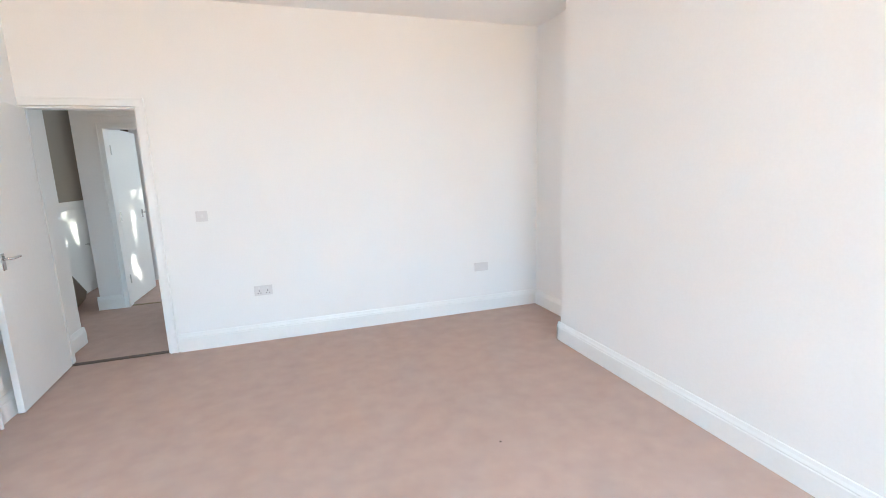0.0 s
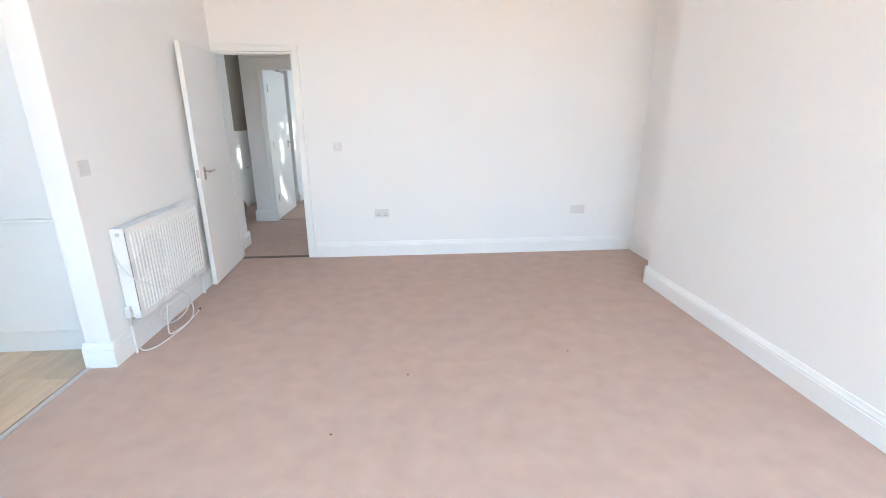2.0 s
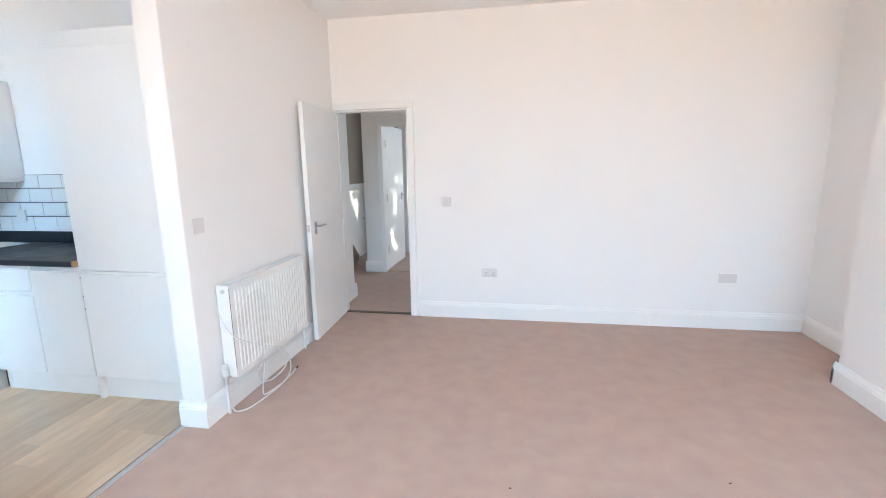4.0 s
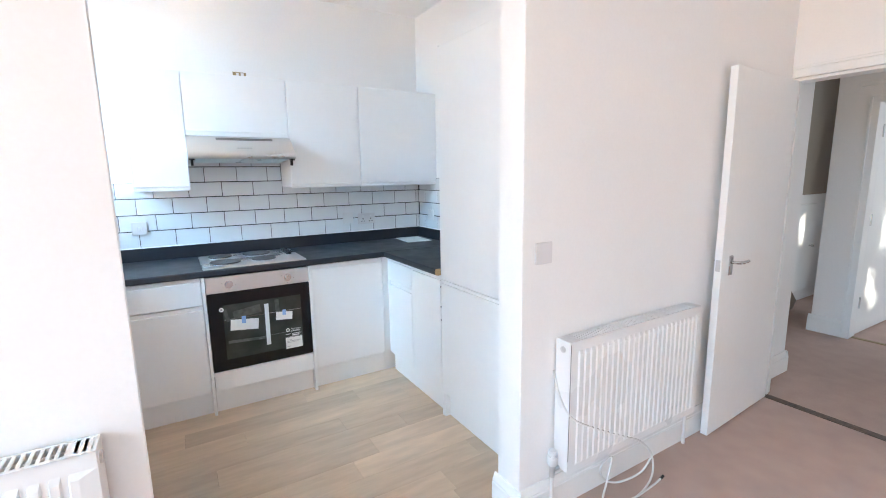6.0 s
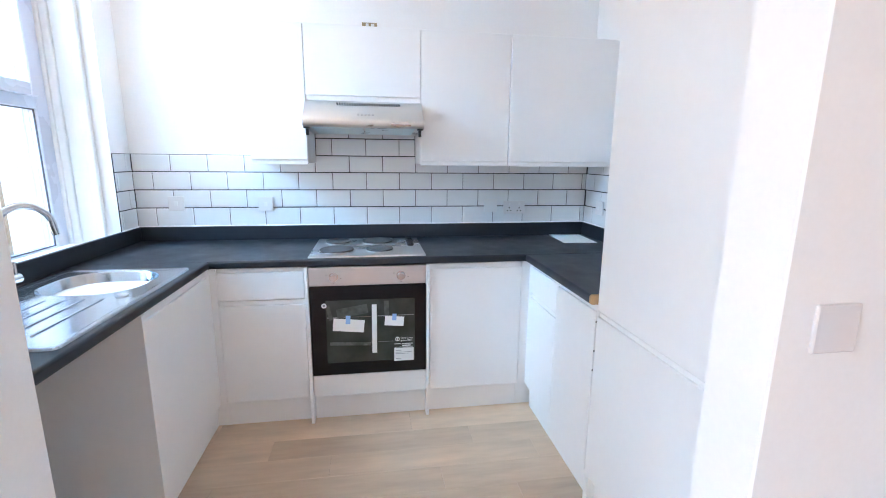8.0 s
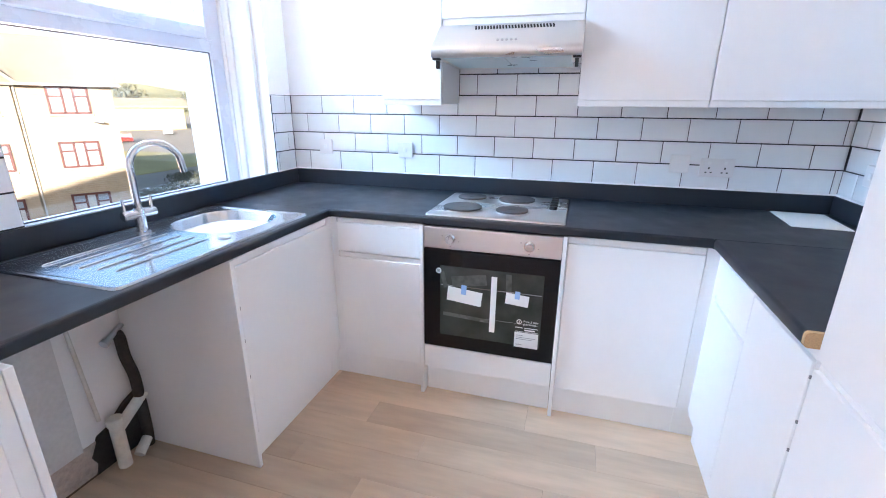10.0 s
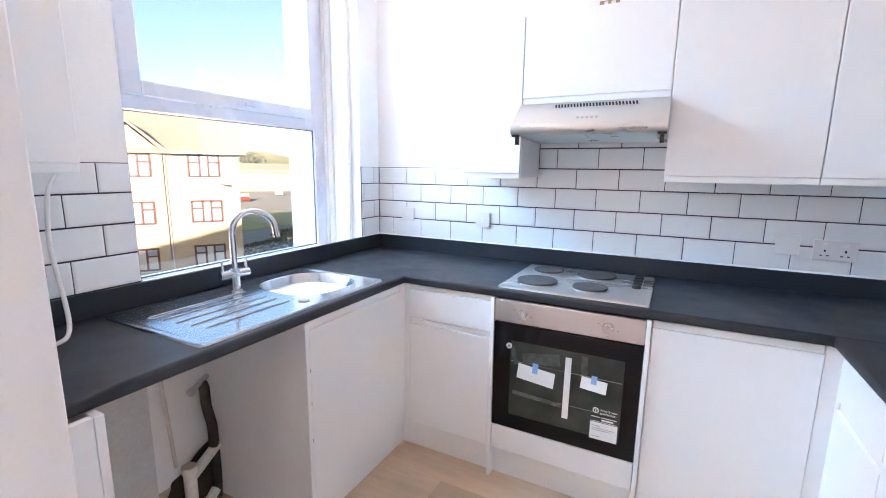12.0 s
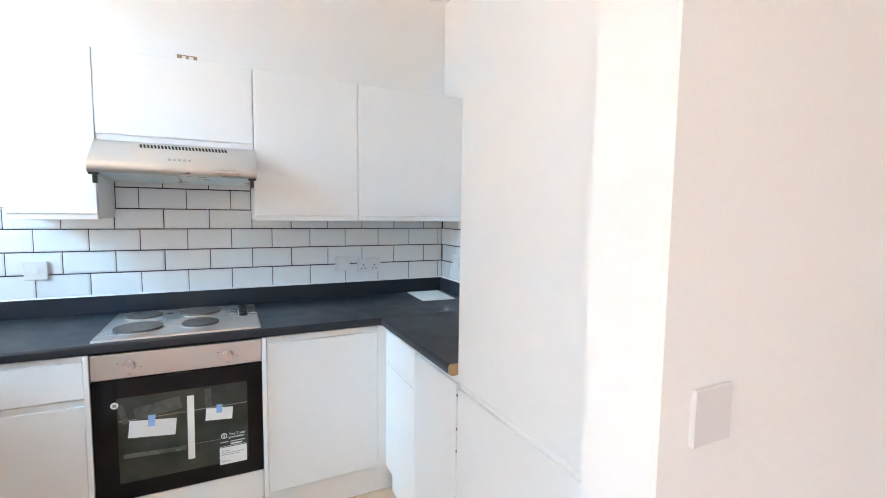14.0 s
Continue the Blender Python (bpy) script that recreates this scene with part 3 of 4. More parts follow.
def plate(name, centre, axis, w, h, label, category, mat, gangs=0, rocker=False, depth=0.009):
    """A wall plate that looks along the axis ('+x', '-y'...), with its switches or socket holes."""
    cx, cy, cz = centre
    p = thing(name, centre, label, category, "white electrical plates")
    s = 1 if axis[0] == '+' else -1
    def at(u0, u1, z0, z1, d0, d1):
        if axis[1] == 'x':
            a, b = sorted((cx + s * d0, cx + s * d1))
            return (a, b, cy + u0, cy + u1, cz + z0, cz + z1)
        a, b = sorted((cy + s * d0, cy + s * d1))
        return (cx + u0, cx + u1, a, b, cz + z0, cz + z1)
    part("plate", boxes([at(-w / 2, w / 2, -h / 2, h / 2, 0, depth)], 0.0025), mat, p)
    if rocker:
        part("rocker", boxes([at(-0.011, 0.011, -0.013, 0.013, depth, depth + 0.004)], 0.002), PLASTIC, p)
    for g in range(gangs):
        c = (g - (gangs - 1) / 2) * 0.068
        for u, z, a, b in ((0, -0.002, 0.003, 0.005), (-0.011, -0.022, 0.0042, 0.0026), (0.011, -0.022, 0.0042, 0.0026)):
            part("socket_hole", boxes([at(c + u - a, c + u + a, z - b, z + b, depth, depth + 0.0012)]), HOLE, p)
        part("rocker", boxes([at(c - 0.007, c + 0.007, 0.016, 0.030, depth, depth + 0.003)], 0.001), PLASTIC, p)
    return p


plate("socket", (3.729, 4.09, 0.45), '-y', 0.146, 0.086, "double socket plate on the door wall", "socket", SOCKET, 2)
plate("socket", (5.772, 4.09, 0.455), '-y', 0.146, 0.086, "blank double plate near the chimney breast", "socket", SOCKET)
plate("light_switch", (3.327, 4.09, 1.115), '-y', 0.086, 0.086, "single light switch beside the doorway", "light switch", SOCKET, 0, True)
plate("blank_plate", (2.26, 2.166, 1.140), '+x', 0.086, 0.086, "blank grey-white plate above the radiator", "wall plate", SOCKET)
for x, y in ((4.955, 1.994), (3.967, 1.813), (3.613, 1.351)):
    c = tagged(part("crumb", boxes([(x, x + 0.012, y, y + 0.005, 0.001, 0.005)], 0.001), CRUMB), "tiny dark crumb on the carpet", "crumb", "crumbs on the carpet")

# ---- kitchen: window ----
win = thing("window_1", (0.82, -0.23, WZ0), "white plastic window with a fixed lower pane and an opening upper light", "window", kind="structure")
FX0, FX1, FY0, FY1 = 0.215, 1.425, -0.29, -0.22
part("window_frame", boxes([(FX0, 0.300, FY0, FY1, WZ0, WZ1), (1.345, FX1, FY0, FY1, WZ0, WZ1), (0.300, 1.345, FY0, FY1, WZ0, 0.948), (0.300, 1.345, FY0, FY1, 1.632, 1.70), (0.300, 1.345, FY0, FY1, 2.66, WZ1)], 0.004), UPVC, win)
sash = part("opening_light", boxes([(0.296, 0.340, FY0 + 0.004, FY1 + 0.018, 1.690, 2.675), (1.272, 1.349, FY0 + 0.004, FY1 + 0.018, 1.690, 2.675),
                                    (0.340, 1.272, FY0 + 0.004, FY1 + 0.018, 1.690, 1.752), (0.340, 1.272, FY0 + 0.004, FY1 + 0.018, 2.60, 2.675)], 0.006), UPVC, win)
part("handle", boxes([(0.72, 0.84, FY1 + 0.018, FY1 + 0.026, 1.708, 1.728), (0.74, 0.80, FY1 + 0.026, FY1 + 0.038, 1.712, 1.724)], 0.003), UPVC, sash, "white window handle")
part("gasket", boxes([(0.300, 0.305, FY1 - 0.018, FY1 - 0.012, 0.948, 1.632), (1.340, 1.345, FY1 - 0.018, FY1 - 0.012, 0.948, 1.632), (0.305, 1.340, FY1 - 0.018, FY1 - 0.012, 1.627, 1.632), (0.305, 1.340, FY1 - 0.018, FY1 - 0.012, 0.948, 0.953)]), GASKET, win, "dark grey glazing seal")
for z0, z1, x0, x1 in ((0.948, 1.632, 0.300, 1.345), (1.752, 2.60, 0.340, 1.272)):
    g = part("pane", boxes([(x0, x1, -0.262, -0.256, z0, z1)]), GLASS, win, "clear glass")
    g.visible_shadow = False
for x0, x1, y0, y1 in ((0.170, 0.216, -0.25, -0.205), (0.170, 0.206, -0.205, -0.17), (0.170, 0.190, -0.17, -0.07), (0.170, 0.200, -0.09, -0.05)):
    part("casing", boxes([(x0, x1, y0, y1, WZ0, WZ1)], 0.006, 2), GLOSS, win, "moulded white side casing")
    part("casing", boxes([(1.64 - x1, 1.64 - x0, y0, y1, WZ0, WZ1)], 0.006, 2), GLOSS, win, "moulded white side casing")
part("window_sill", boxes([(0.172, 1.468, -0.22, 0.012, WZ0, WZ0 + 0.012)], 0.003), GLOSS, win)


# ---- kitchen: units ----
def front(name, parent, side, a, b, z0, z1, face, mat, lip=0.028, top=True):
    """A handleless door or drawer front with its finger groove. side 'W' looks along +x, 'S' along +y, 'N' along -y."""
    t = 0.019
    def at(u0, u1, w0, w1, back):
        f = face - (back if side != 'N' else -back)
        if side == 'W':
            return (f - t, f, u0, u1, w0, w1)
        if side == 'S':
            return (u0, u1, f - t, f, w0, w1)
        return (u0, u1, f, f + t, w0, w1)
    g = 0.002
    if top:
        bm = boxes([at(a + g, b - g, z0, z1 - lip, 0), at(a + g, b - g, z1 - lip, z1, 0.009)], 0.0022)
    else:
        bm = boxes([at(a + g, b - g, z0 + lip, z1, 0), at(a + g, b - g, z0, z0 + lip, 0.007)], 0.0022)
    return part(name, bm, mat, parent)


BASE = dict(group="fitted white base units")
def base_unit(side, a, b, face, back, label, drawer=False, plinth=True, name="base_cabinet"):
    z0, z1 = 0.152, 0.868
    if side == 'W':
        at, body, pl = (0.3, (a + b) / 2, 0), (back, face - 0.021, a, b, 0.15, 0.87), (face - 0.055, face - 0.040, a, b, 0, 0.148)
    elif side == 'S':
        at, body, pl = ((a + b) / 2, 0.3, 0), (a, b, back, face - 0.021, 0.15, 0.87), (a, b, face - 0.055, face - 0.040, 0, 0.148)
    else:
        at, body, pl = ((a + b) / 2, 2.5, 0), (a, b, face + 0.021, back, 0.15, 0.87), (a, b, face + 0.040, face + 0.055, 0, 0.148)
    u = thing(name, at, label, "kitchen cabinet", **BASE)
    part("body", boxes([body]), UNIT_SIDE, u)
    if drawer:
        front("drawer_front", u, side, a, b, 0.705, z1, face, UNIT, 0.022)
        front("door", u, side, a, b, z0, 0.699, face, UNIT, 0.024)
    else:
        front("door", u, side, a, b, z0, z1, face, UNIT)
    if plinth:
        part("plinth", boxes([pl], 0.001), UNIT, u)
    return u


XF = 0.596
base_unit('W', 0.630, 1.050, XF, -0.015, "white handleless base unit with a drawer beside the oven", True)
base_unit('W', 1.692, 2.202, XF, -0.015, "white handleless base unit with one door beside the oven")
for y in (1.052, 1.674):
    p = tagged(part("end_panel", boxes([(0.0, XF + 0.012, y, y + 0.017, 0.0, 0.87)], 0.0015), UNIT), "white panel beside the oven down to the floor", "panel", "oven side panels")
NF = 2.242
base_unit('N', 0.622, 0.974, NF, 2.84, "white handleless base unit with a drawer in the corner", True)
base_unit('N', 0.974, 1.346, NF, 2.84, "white handleless base unit with one door next to the larder")
SF = 0.604
base_unit('S', 0.632, 1.243, SF, 0.02, "white handleless base unit below the sink", plinth=True)
tagged(part("end_panel", boxes([(1.245, 1.263, 0.03, SF + 0.004, 0.0, 0.87)], 0.0015), UNIT), "white end panel beside the open appliance space", "panel", "sink unit panels")
tagged(part("end_panel", boxes([(1.905, 1.925, 0.03, 0.64, 0.0, 0.87)], 0.0015), UNIT), "white end panel by the wall stub", "panel", "sink unit panels")
tagged(part("end_panel", boxes([(1.926, 2.028, 0.62, 0.638, 0.0, 0.87)], 0.0015), UNIT), "white filler panel against the wall stub", "panel", "sink unit panels")

tagged(part("corner_post", boxes([(0.571, 0.590, 2.203, 2.262, 0.15, 0.868), (0.590, 0.621, 2.248, 2.262, 0.15, 0.868), (0.590, 0.621, 2.282, 2.297, 0.0, 0.148), (0.541, 0.556, 2.203, 2.297, 0, 0.148)]), UNIT), "white corner post between the base units", "panel", "corner posts")
tagged(part("corner_post", boxes([(0.571, 0.590, 0.584, 0.629, 0.15, 0.868), (0.590, 0.631, 0.584, 0.598, 0.15, 0.868), (0.541, 0.556, 0.549, 0.629, 0, 0.148), (0.556, 0.631, 0.549, 0.564, 0.0, 0.148)]), UNIT), "white corner post between the base units", "panel", "corner posts")

for z in (0.40, 0.55, 0.68):
    tagged(part("hinge_mark", boxes([(1.2405, 1.2435, SF + 0.0001, SF + 0.0012, z, z + 0.014)]), INK), "small dark mark at the cabinet door edge", "mark", "marks on the sink unit")

larder = thing("larder_cabinet", (1.73, 2.5, 0), "tall white larder cabinet with two handleless doors", "kitchen cabinet")
part("body", boxes([(1.350, 2.112, NF + 0.021, 2.84, 0.15, 2.13)], 0.001), UNIT, larder)
front("door", larder, 'N', 1.352, 2.112, 0.152, 0.845, NF, UNIT, 0.018)
front("door", larder, 'N', 1.352, 2.112, 0.852, 2.128, NF, UNIT, 0.010)
part("plinth", boxes([(1.352, 2.11, NF + 0.04, NF + 0.055, 0, 0.148)]), UNIT, larder)
part("side_panel", boxes([(1.3475, 1.3515, NF + 0.004, 2.84, 0.0, 2.13)]), UNIT, larder)
part("foot", boxes([(1.352, 1.375, NF + 0.006, NF + 0.039, 0.0, 0.148)]), UNIT, larder)
part("top_box", boxes([(1.43, 2.11, 2.30, 2.84, 2.131, 2.225)], 0.002), UNIT, larder, "white filler box on top")
for z in (0.60, 0.68, 0.80):
    part("screw_mark", boxes([(1.349, 1.353, NF - 0.002, NF + 0.002, z, z + 0.008)]), INK, larder)

WALLU = "fitted white wall cabinets"
def wall_unit(y0, y1, z0, label, hood=False):
    u = thing("wall_cabinet", (0.15, (y0 + y1) / 2, z0), label, "kitchen cabinet", WALLU)
    part("body", boxes([(-0.018, 0.292, y0 + 0.0008, y1 - 0.0008, z0 + 0.006, 2.088)]), UNIT_SIDE, u)
    front("door", u, 'W', y0, y1, z0, 2.09, 0.313, UNIT, 0.026, top=False)
    return u


wall_unit(0.762, 1.062, 1.374, "narrow white wall cabinet beside the hood")
wall_unit(1.062, 1.674, 1.712, "short white wall cabinet above the cooker hood")
wall_unit(1.674, 2.182, 1.374, "white wall cabinet beside the hood")
wall_unit(2.182, 2.806, 1.374, "white wall cabinet in the corner")
tagged(part("filler_panel", boxes([(-0.018, 0.30, 2.807, 2.843, 1.376, 2.088)]), UNIT), "white filler strip beside the corner wall cabinet", "panel")
swall = thing("wall_cabinet", (1.86, 0.15, 1.40), "white wall cabinet beside the window", "kitchen cabinet", WALLU)
part("body", boxes([(1.742, 2.028, 0.017, 0.292, 1.40, 2.088)]), UNIT_SIDE, swall)
front("door", swall, 'S', 1.742, 2.028, 1.394, 2.09, 0.313, UNIT, 0.026, top=False)

# worktops
TZ0, TZ1 = 0.872, 0.910
def nosed(x0, x1, y0, y1, edge):
    """A slab with a rounded front edge on side 'x1', 'y0' or 'y1'."""
    h, r = (TZ0, TZ1), 0.010
    arc = [(math.sin(radians(a)) * r, math.cos(radians(a)) * r) for a in (0, 30, 60, 90)]
    if edge == 'x1':
        out = [(x0, TZ0), (x0, TZ1)] + [(x1 - r + s, TZ1 - r + c) for s, c in arc] + [(x1 - r + s, TZ0 + r - c) for s, c in arc[::-1]]
        return prism(out, 'y', y0, y1)
    e, w, o = (y1, 1, y0) if edge == 'y1' else (y0, -1, y1)
    out = [(o, TZ0), (o, TZ1)] + [(e - w * (r - s), TZ1 - r + c) for s, c in arc] + [(e - w * (r - s), TZ0 + r - c) for s, c in arc[::-1]]
    return prism(out, 'x', x0, x1)


def merge(*bms):
    out = bmesh.new()
    for b in bms:
        me = bpy.data.meshes.new("tmp")
        b.to_mesh(me)
        b.free()
        out.from_mesh(me)
        bpy.data.meshes.remove(me)
    return out


wt = thing("worktop", (0.3, 1.4, TZ0), "dark grey laminate worktop along the cooker wall", "worktop", "dark laminate worktops")
part("slab", merge(nosed(-0.018, 0.608, 0.6085, 2.2125, 'x1'), boxes([(-0.018, 0.6072, 0.016, 0.6084, TZ0, TZ1), (-0.018, 0.6072, 2.2126, 2.843, TZ0, TZ1)])), WORKTOP, wt)
part("upstand", boxes([(-0.018, 0.0, 0.036, 2.826, TZ1, 0.996)], 0.0015), WORKTOP, wt)
wt = thing("worktop", (1.0, 0.3, TZ0), "dark grey laminate worktop with the inset sink", "worktop", "dark laminate worktops")
BX0, BX1, BY0, BY1 = 0.775, 1.125, 0.14, 0.50
part("slab", merge(nosed(0.6088, 2.028, BY1 + 0.01, 0.608, 'y1'), boxes([(0.6088, BX0 - 0.01, 0.016, BY1 + 0.01, TZ0, TZ1), (BX1 + 0.01, 2.028, 0.016, BY1 + 0.01, TZ0, TZ1), (BX0 - 0.01, BX1 + 0.01, 0.016, BY0 - 0.01, TZ0, TZ1)])), WORKTOP, wt)
part("upstand", boxes([(-0.018, 2.028, 0.016, 0.034, TZ1, 0.996)], 0.0015), WORKTOP, wt)
wt = thing("worktop", (0.7, 2.5, TZ0), "dark grey laminate worktop with a raw chipboard end", "worktop", "dark laminate worktops")
part("slab", nosed(0.6088, 1.334, 2.2135, 2.843, 'y0'), WORKTOP, wt, "", True)
part("raw_end", nosed(1.3345, 1.346, 2.214, 2.843, 'y0'), CHIP, wt, "bare chipboard end")
part("upstand", boxes([(-0.018, 1.345, 2.826, 2.844, TZ1, 0.996)], 0.0015), WORKTOP, wt)
part("joint_strip", boxes([(0.6066, 0.6094, 2.2135, 2.826, TZ1 - 0.002, TZ1 + 0.0005)]), HOLE, wt, "dark joint between the worktops")

# sink
sink = thing("sink", (1.18, 0.33, TZ1), "stainless steel inset sink with a ribbed drainer", "sink")
def ring(x0, x1, y0, y1, r, z):
    return [(x, y, z) for x, y in rounded(x0, x1, y0, y1, r)]
part("bowl", loft([ring(0.738, 1.632, 0.072, 0.580, 0.022, 0.9105), ring(0.741, 1.629, 0.075, 0.577, 0.022, 0.917), ring(0.752, 1.618, 0.086, 0.566, 0.020, 0.919), ring(0.762, 1.606, 0.096, 0.556, 0.030, 0.914), ring(0.766, 1.602, 0.100, 0.552, 0.030, 0.914), ring(BX0 - 0.009, BX1 + 0.009, BY0 - 0.009, BY1 + 0.009, 0.139, 0.914),
                   ring(BX0 - 0.004, BX1 + 0.004, BY0 - 0.004, BY1 + 0.004, 0.135, 0.914), ring(BX0, BX1, BY0, BY1, 0.13, 0.910), ring(BX0 + 0.012, BX1 - 0.012, BY0 + 0.012, BY1 - 0.012, 0.12, 0.80),
                   ring(BX0 + 0.045, BX1 - 0.045, BY0 + 0.045, BY1 - 0.045, 0.10, 0.768), ring(0.94, 0.96, 0.31, 0.33, 0.009, 0.764)]), SINK, sink, "", True)
for i in range(5):
    y = 0.205 + 0.062 * i
    part("drainer_rib", tube([(1.185, y, 0.9125), (1.20, y, 0.9150), (1.40, y, 0.9160), (1.545 - 0.008 * i, y, 0.9160), (1.56 - 0.008 * i, y, 0.9125)], 0.0030, 8, 3), SINK, sink, "", True)
part("waste", rods([((0.95, 0.32, 0.764), (0.95, 0.32, 0.768), 0.035), ((0.95, 0.32, 0.768), (0.95, 0.32, 0.771), 0.012)], 20), CHROME, sink, "chrome waste")
part("overflow_cap", rods([((1.155, 0.50, 0.913), (1.155, 0.50, 0.918), 0.021)], 20, 0.001), STRIP, sink, "round blanking cap")

tap = thing("mixer_tap", (1.185, 0.155, 0.914), "chrome swan-neck mixer tap with two lever handles", "tap")
tx, ty = 1.185, 0.155
part("base", rods([((tx, ty, 0.912), (tx, ty, 0.922), 0.027), ((tx, ty, 0.922), (tx, ty, 1.005), 0.019)], 20, 0.002), CHROME, tap, "", True)
cross = part("cross_body", rods([((tx - 0.062, ty + 0.006, 0.985), (tx + 0.062, ty - 0.006, 0.985), 0.0175)], 18, 0.003), CHROME, tap, "", True)
for s in (-1, 1):
    part("lever", rods([((tx + s * 0.05, ty - s * 0.005, 0.995), (tx + s * 0.053, ty - s * 0.005, 1.045), 0.0065, 0.0055)], 12, 0.001), CHROME, cross, "", True)
neck = [(tx, ty, 1.0), (tx, ty, 1.08), (tx, ty, 1.15)]
for a in range(0, 181, 20):
    r = 0.083
    d = r - r * math.cos(radians(a))
    neck.append((tx - 0.84 * d, ty + 0.54 * d, 1.155 + r * math.sin(radians(a))))
neck.append((tx - 0.84 * 2.06 * r, ty + 0.54 * 2.06 * r, 1.125))
part("swan_neck", tube(neck, 0.0125, 14, 4), CHROME, tap, "", True)

# hob, oven, hood
hob = thing("hob", (0.32, 1.372, TZ1), "stainless steel electric hob with four solid plates", "hob")
part("tray", loft([ring(0.060, 0.580, 1.068, 1.676, 0.012, 0.9105), ring(0.063, 0.577, 1.071, 1.673, 0.012, 0.917), ring(0.072, 0.568, 1.080, 1.664, 0.010, 0.919), ring(0.076, 0.564, 1.084, 1.660, 0.009, 0.919)]), STEEL, hob, "", True)
for x, y, r in ((0.185, 1.195, 0.073), (0.185, 1.425, 0.090), (0.430, 1.205, 0.090), (0.430, 1.435, 0.073)):
    p = part("hotplate", rods([((x, y, 0.919), (x, y, 0.929), r)], 40, 0.002), HOTPLATE, hob, "dark cast iron plate", True)
    part("trim_ring", rods([((x, y, 0.918), (x, y, 0.9215), r + 0.008)], 40), STEEL, p, "steel ring")
    part("centre_dish", rods([((x, y, 0.9285), (x, y, 0.9296), 0.016)], 20), BLACK, p)
part("pressed_seam", boxes([(0.085, 0.555, 1.560, 1.563, 0.9185, 0.9202)], 0.0006), STEEL, hob)
for i in range(4):
    x = 0.165 + 0.058 * i
    k = part("knob", rods([((x, 1.612, 0.921), (x, 1.612, 0.937), 0.0195, 0.0175)], 22, 0.002), BLACK, hob, "black control knob", True)
    part("collar", rods([((x, 1.612, 0.9185), (x, 1.612, 0.9212), 0.0235)], 24), STRIP, k, "pale steel collar")
    part("grip", boxes([(x - 0.004, x + 0.004, 1.596, 1.628, 0.936, 0.944)], 0.002), BLACK, k)

oven = thing("oven", (0.3, 1.372, 0.15), "new built-in oven with steel fascia and black glass door", "oven")
OY0, OY1, OX = 1.0715, 1.6725, 0.606
part("casing", boxes([(0.03, OX - 0.024, OY0, OY1, 0.27, 0.866)]), HOLE, oven)
part("fascia", boxes([(OX - 0.022, OX, OY0, OY1, 0.768, 0.866)], 0.0025), STEEL, oven, "brushed steel control panel")
for y in (1.196, 1.540):
    k = part("knob", rods([((OX, y, 0.815), (OX + 0.006, y, 0.815), 0.024), ((OX + 0.004, y, 0.815), (OX + 0.026, y, 0.815), 0.019, 0.017)], 24, 0.0015), CHROME, oven, "chrome control knob", True)
    part("pointer", boxes([(OX + 0.026, OX + 0.027, y - 0.001, y + 0.001, 0.818, 0.831)]), INK, k)
    for dy, z in ((0.037, 0.807), (-0.037, 0.828), (0.0, 0.781)):
        part("marking", boxes([(OX + 0.0003, OX + 0.0009, y + dy - 0.003, y + dy + 0.003, z - 0.0015, z + 0.0015)]), INK, oven)
odoor = part("glass_door", boxes([(OX - 0.022, OX, OY0, OY1, 0.276, 0.764)], 0.002), OVENGLASS, oven, "black glass door")
part("window", boxes([(OX - 0.001, OX + 0.0006, 1.150, 1.612, 0.345, 0.690)]), OVENWIN, odoor, "dark see-through window")
part("oven_rack", boxes([(OX + 0.0006, OX + 0.0014, 1.155, 1.608, 0.596, 0.599), (OX + 0.0006, OX + 0.0012, 1.175, 1.600, 0.452, 0.4532)]), RACK, odoor, "wire rack seen through the window")
def slip(name, y0, y1, z0, z1, tilt, mat, label, d=0.0024):
    bm = boxes([(OX + 0.0014, OX + d, -(y1 - y0) / 2, (y1 - y0) / 2, -(z1 - z0) / 2, (z1 - z0) / 2)])
    bm.transform(Matrix.Translation((0, (y0 + y1) / 2, (z0 + z1) / 2)) @ Matrix.Rotation(radians(tilt), 4, 'X'))
    return part(name, bm, mat, odoor, label)
slip("packing_film", 1.205, 1.365, 0.604, 0.655, 9, FILM, "creased clear film behind the glass", 0.0019)
slip("packing_film", 1.165, 1.380, 0.440, 0.458, -3, FILM, "creased clear film behind the glass", 0.0017)
slip("packing_film", 1.158, 1.178, 0.585, 0.665, 14, FILM, "creased clear film behind the glass", 0.0017)
slip("packing_film", 1.450, 1.475, 0.600, 0.680, 2, FILM, "creased clear film behind the glass", 0.0017)
slip("packing_strip", 1.385, 1.410, 0.392, 0.662, -0.5, PAPER, "white foam packing strip")
slip("paper_label", 1.185, 1.345, 0.518, 0.586, -6, PAPER, "white paper label")
slip("paper_label", 1.452, 1.553, 0.540, 0.592, -5, PAPER, "white paper label")
slip("tape", 1.250, 1.274, 0.560, 0.606, -3, TAPE, "blue tape", 0.003)
slip("tape", 1.492, 1.514, 0.570, 0.606, -3, TAPE, "blue tape", 0.003)
slip("sticker", 1.500, 1.605, 0.338, 0.412, 0, PAPER, "white printed sticker")
for z, a in ((0.396, 0.03), (0.386, 0.085), (0.378, 0.07), (0.350, 0.03)):
    slip("print_line", 1.508, 1.508 + a, z, z + 0.0022, 0, INK, "", 0.0028)
part("badge", rods([((OX, 1.143, 0.664), (OX + 0.002, 1.143, 0.664), 0.013)], 24), PAPER, odoor, "round white badge")
part("badge_mark", boxes([(OX + 0.002, OX + 0.0026, 1.137, 1.149, 0.658, 0.670)]), INK, odoor)
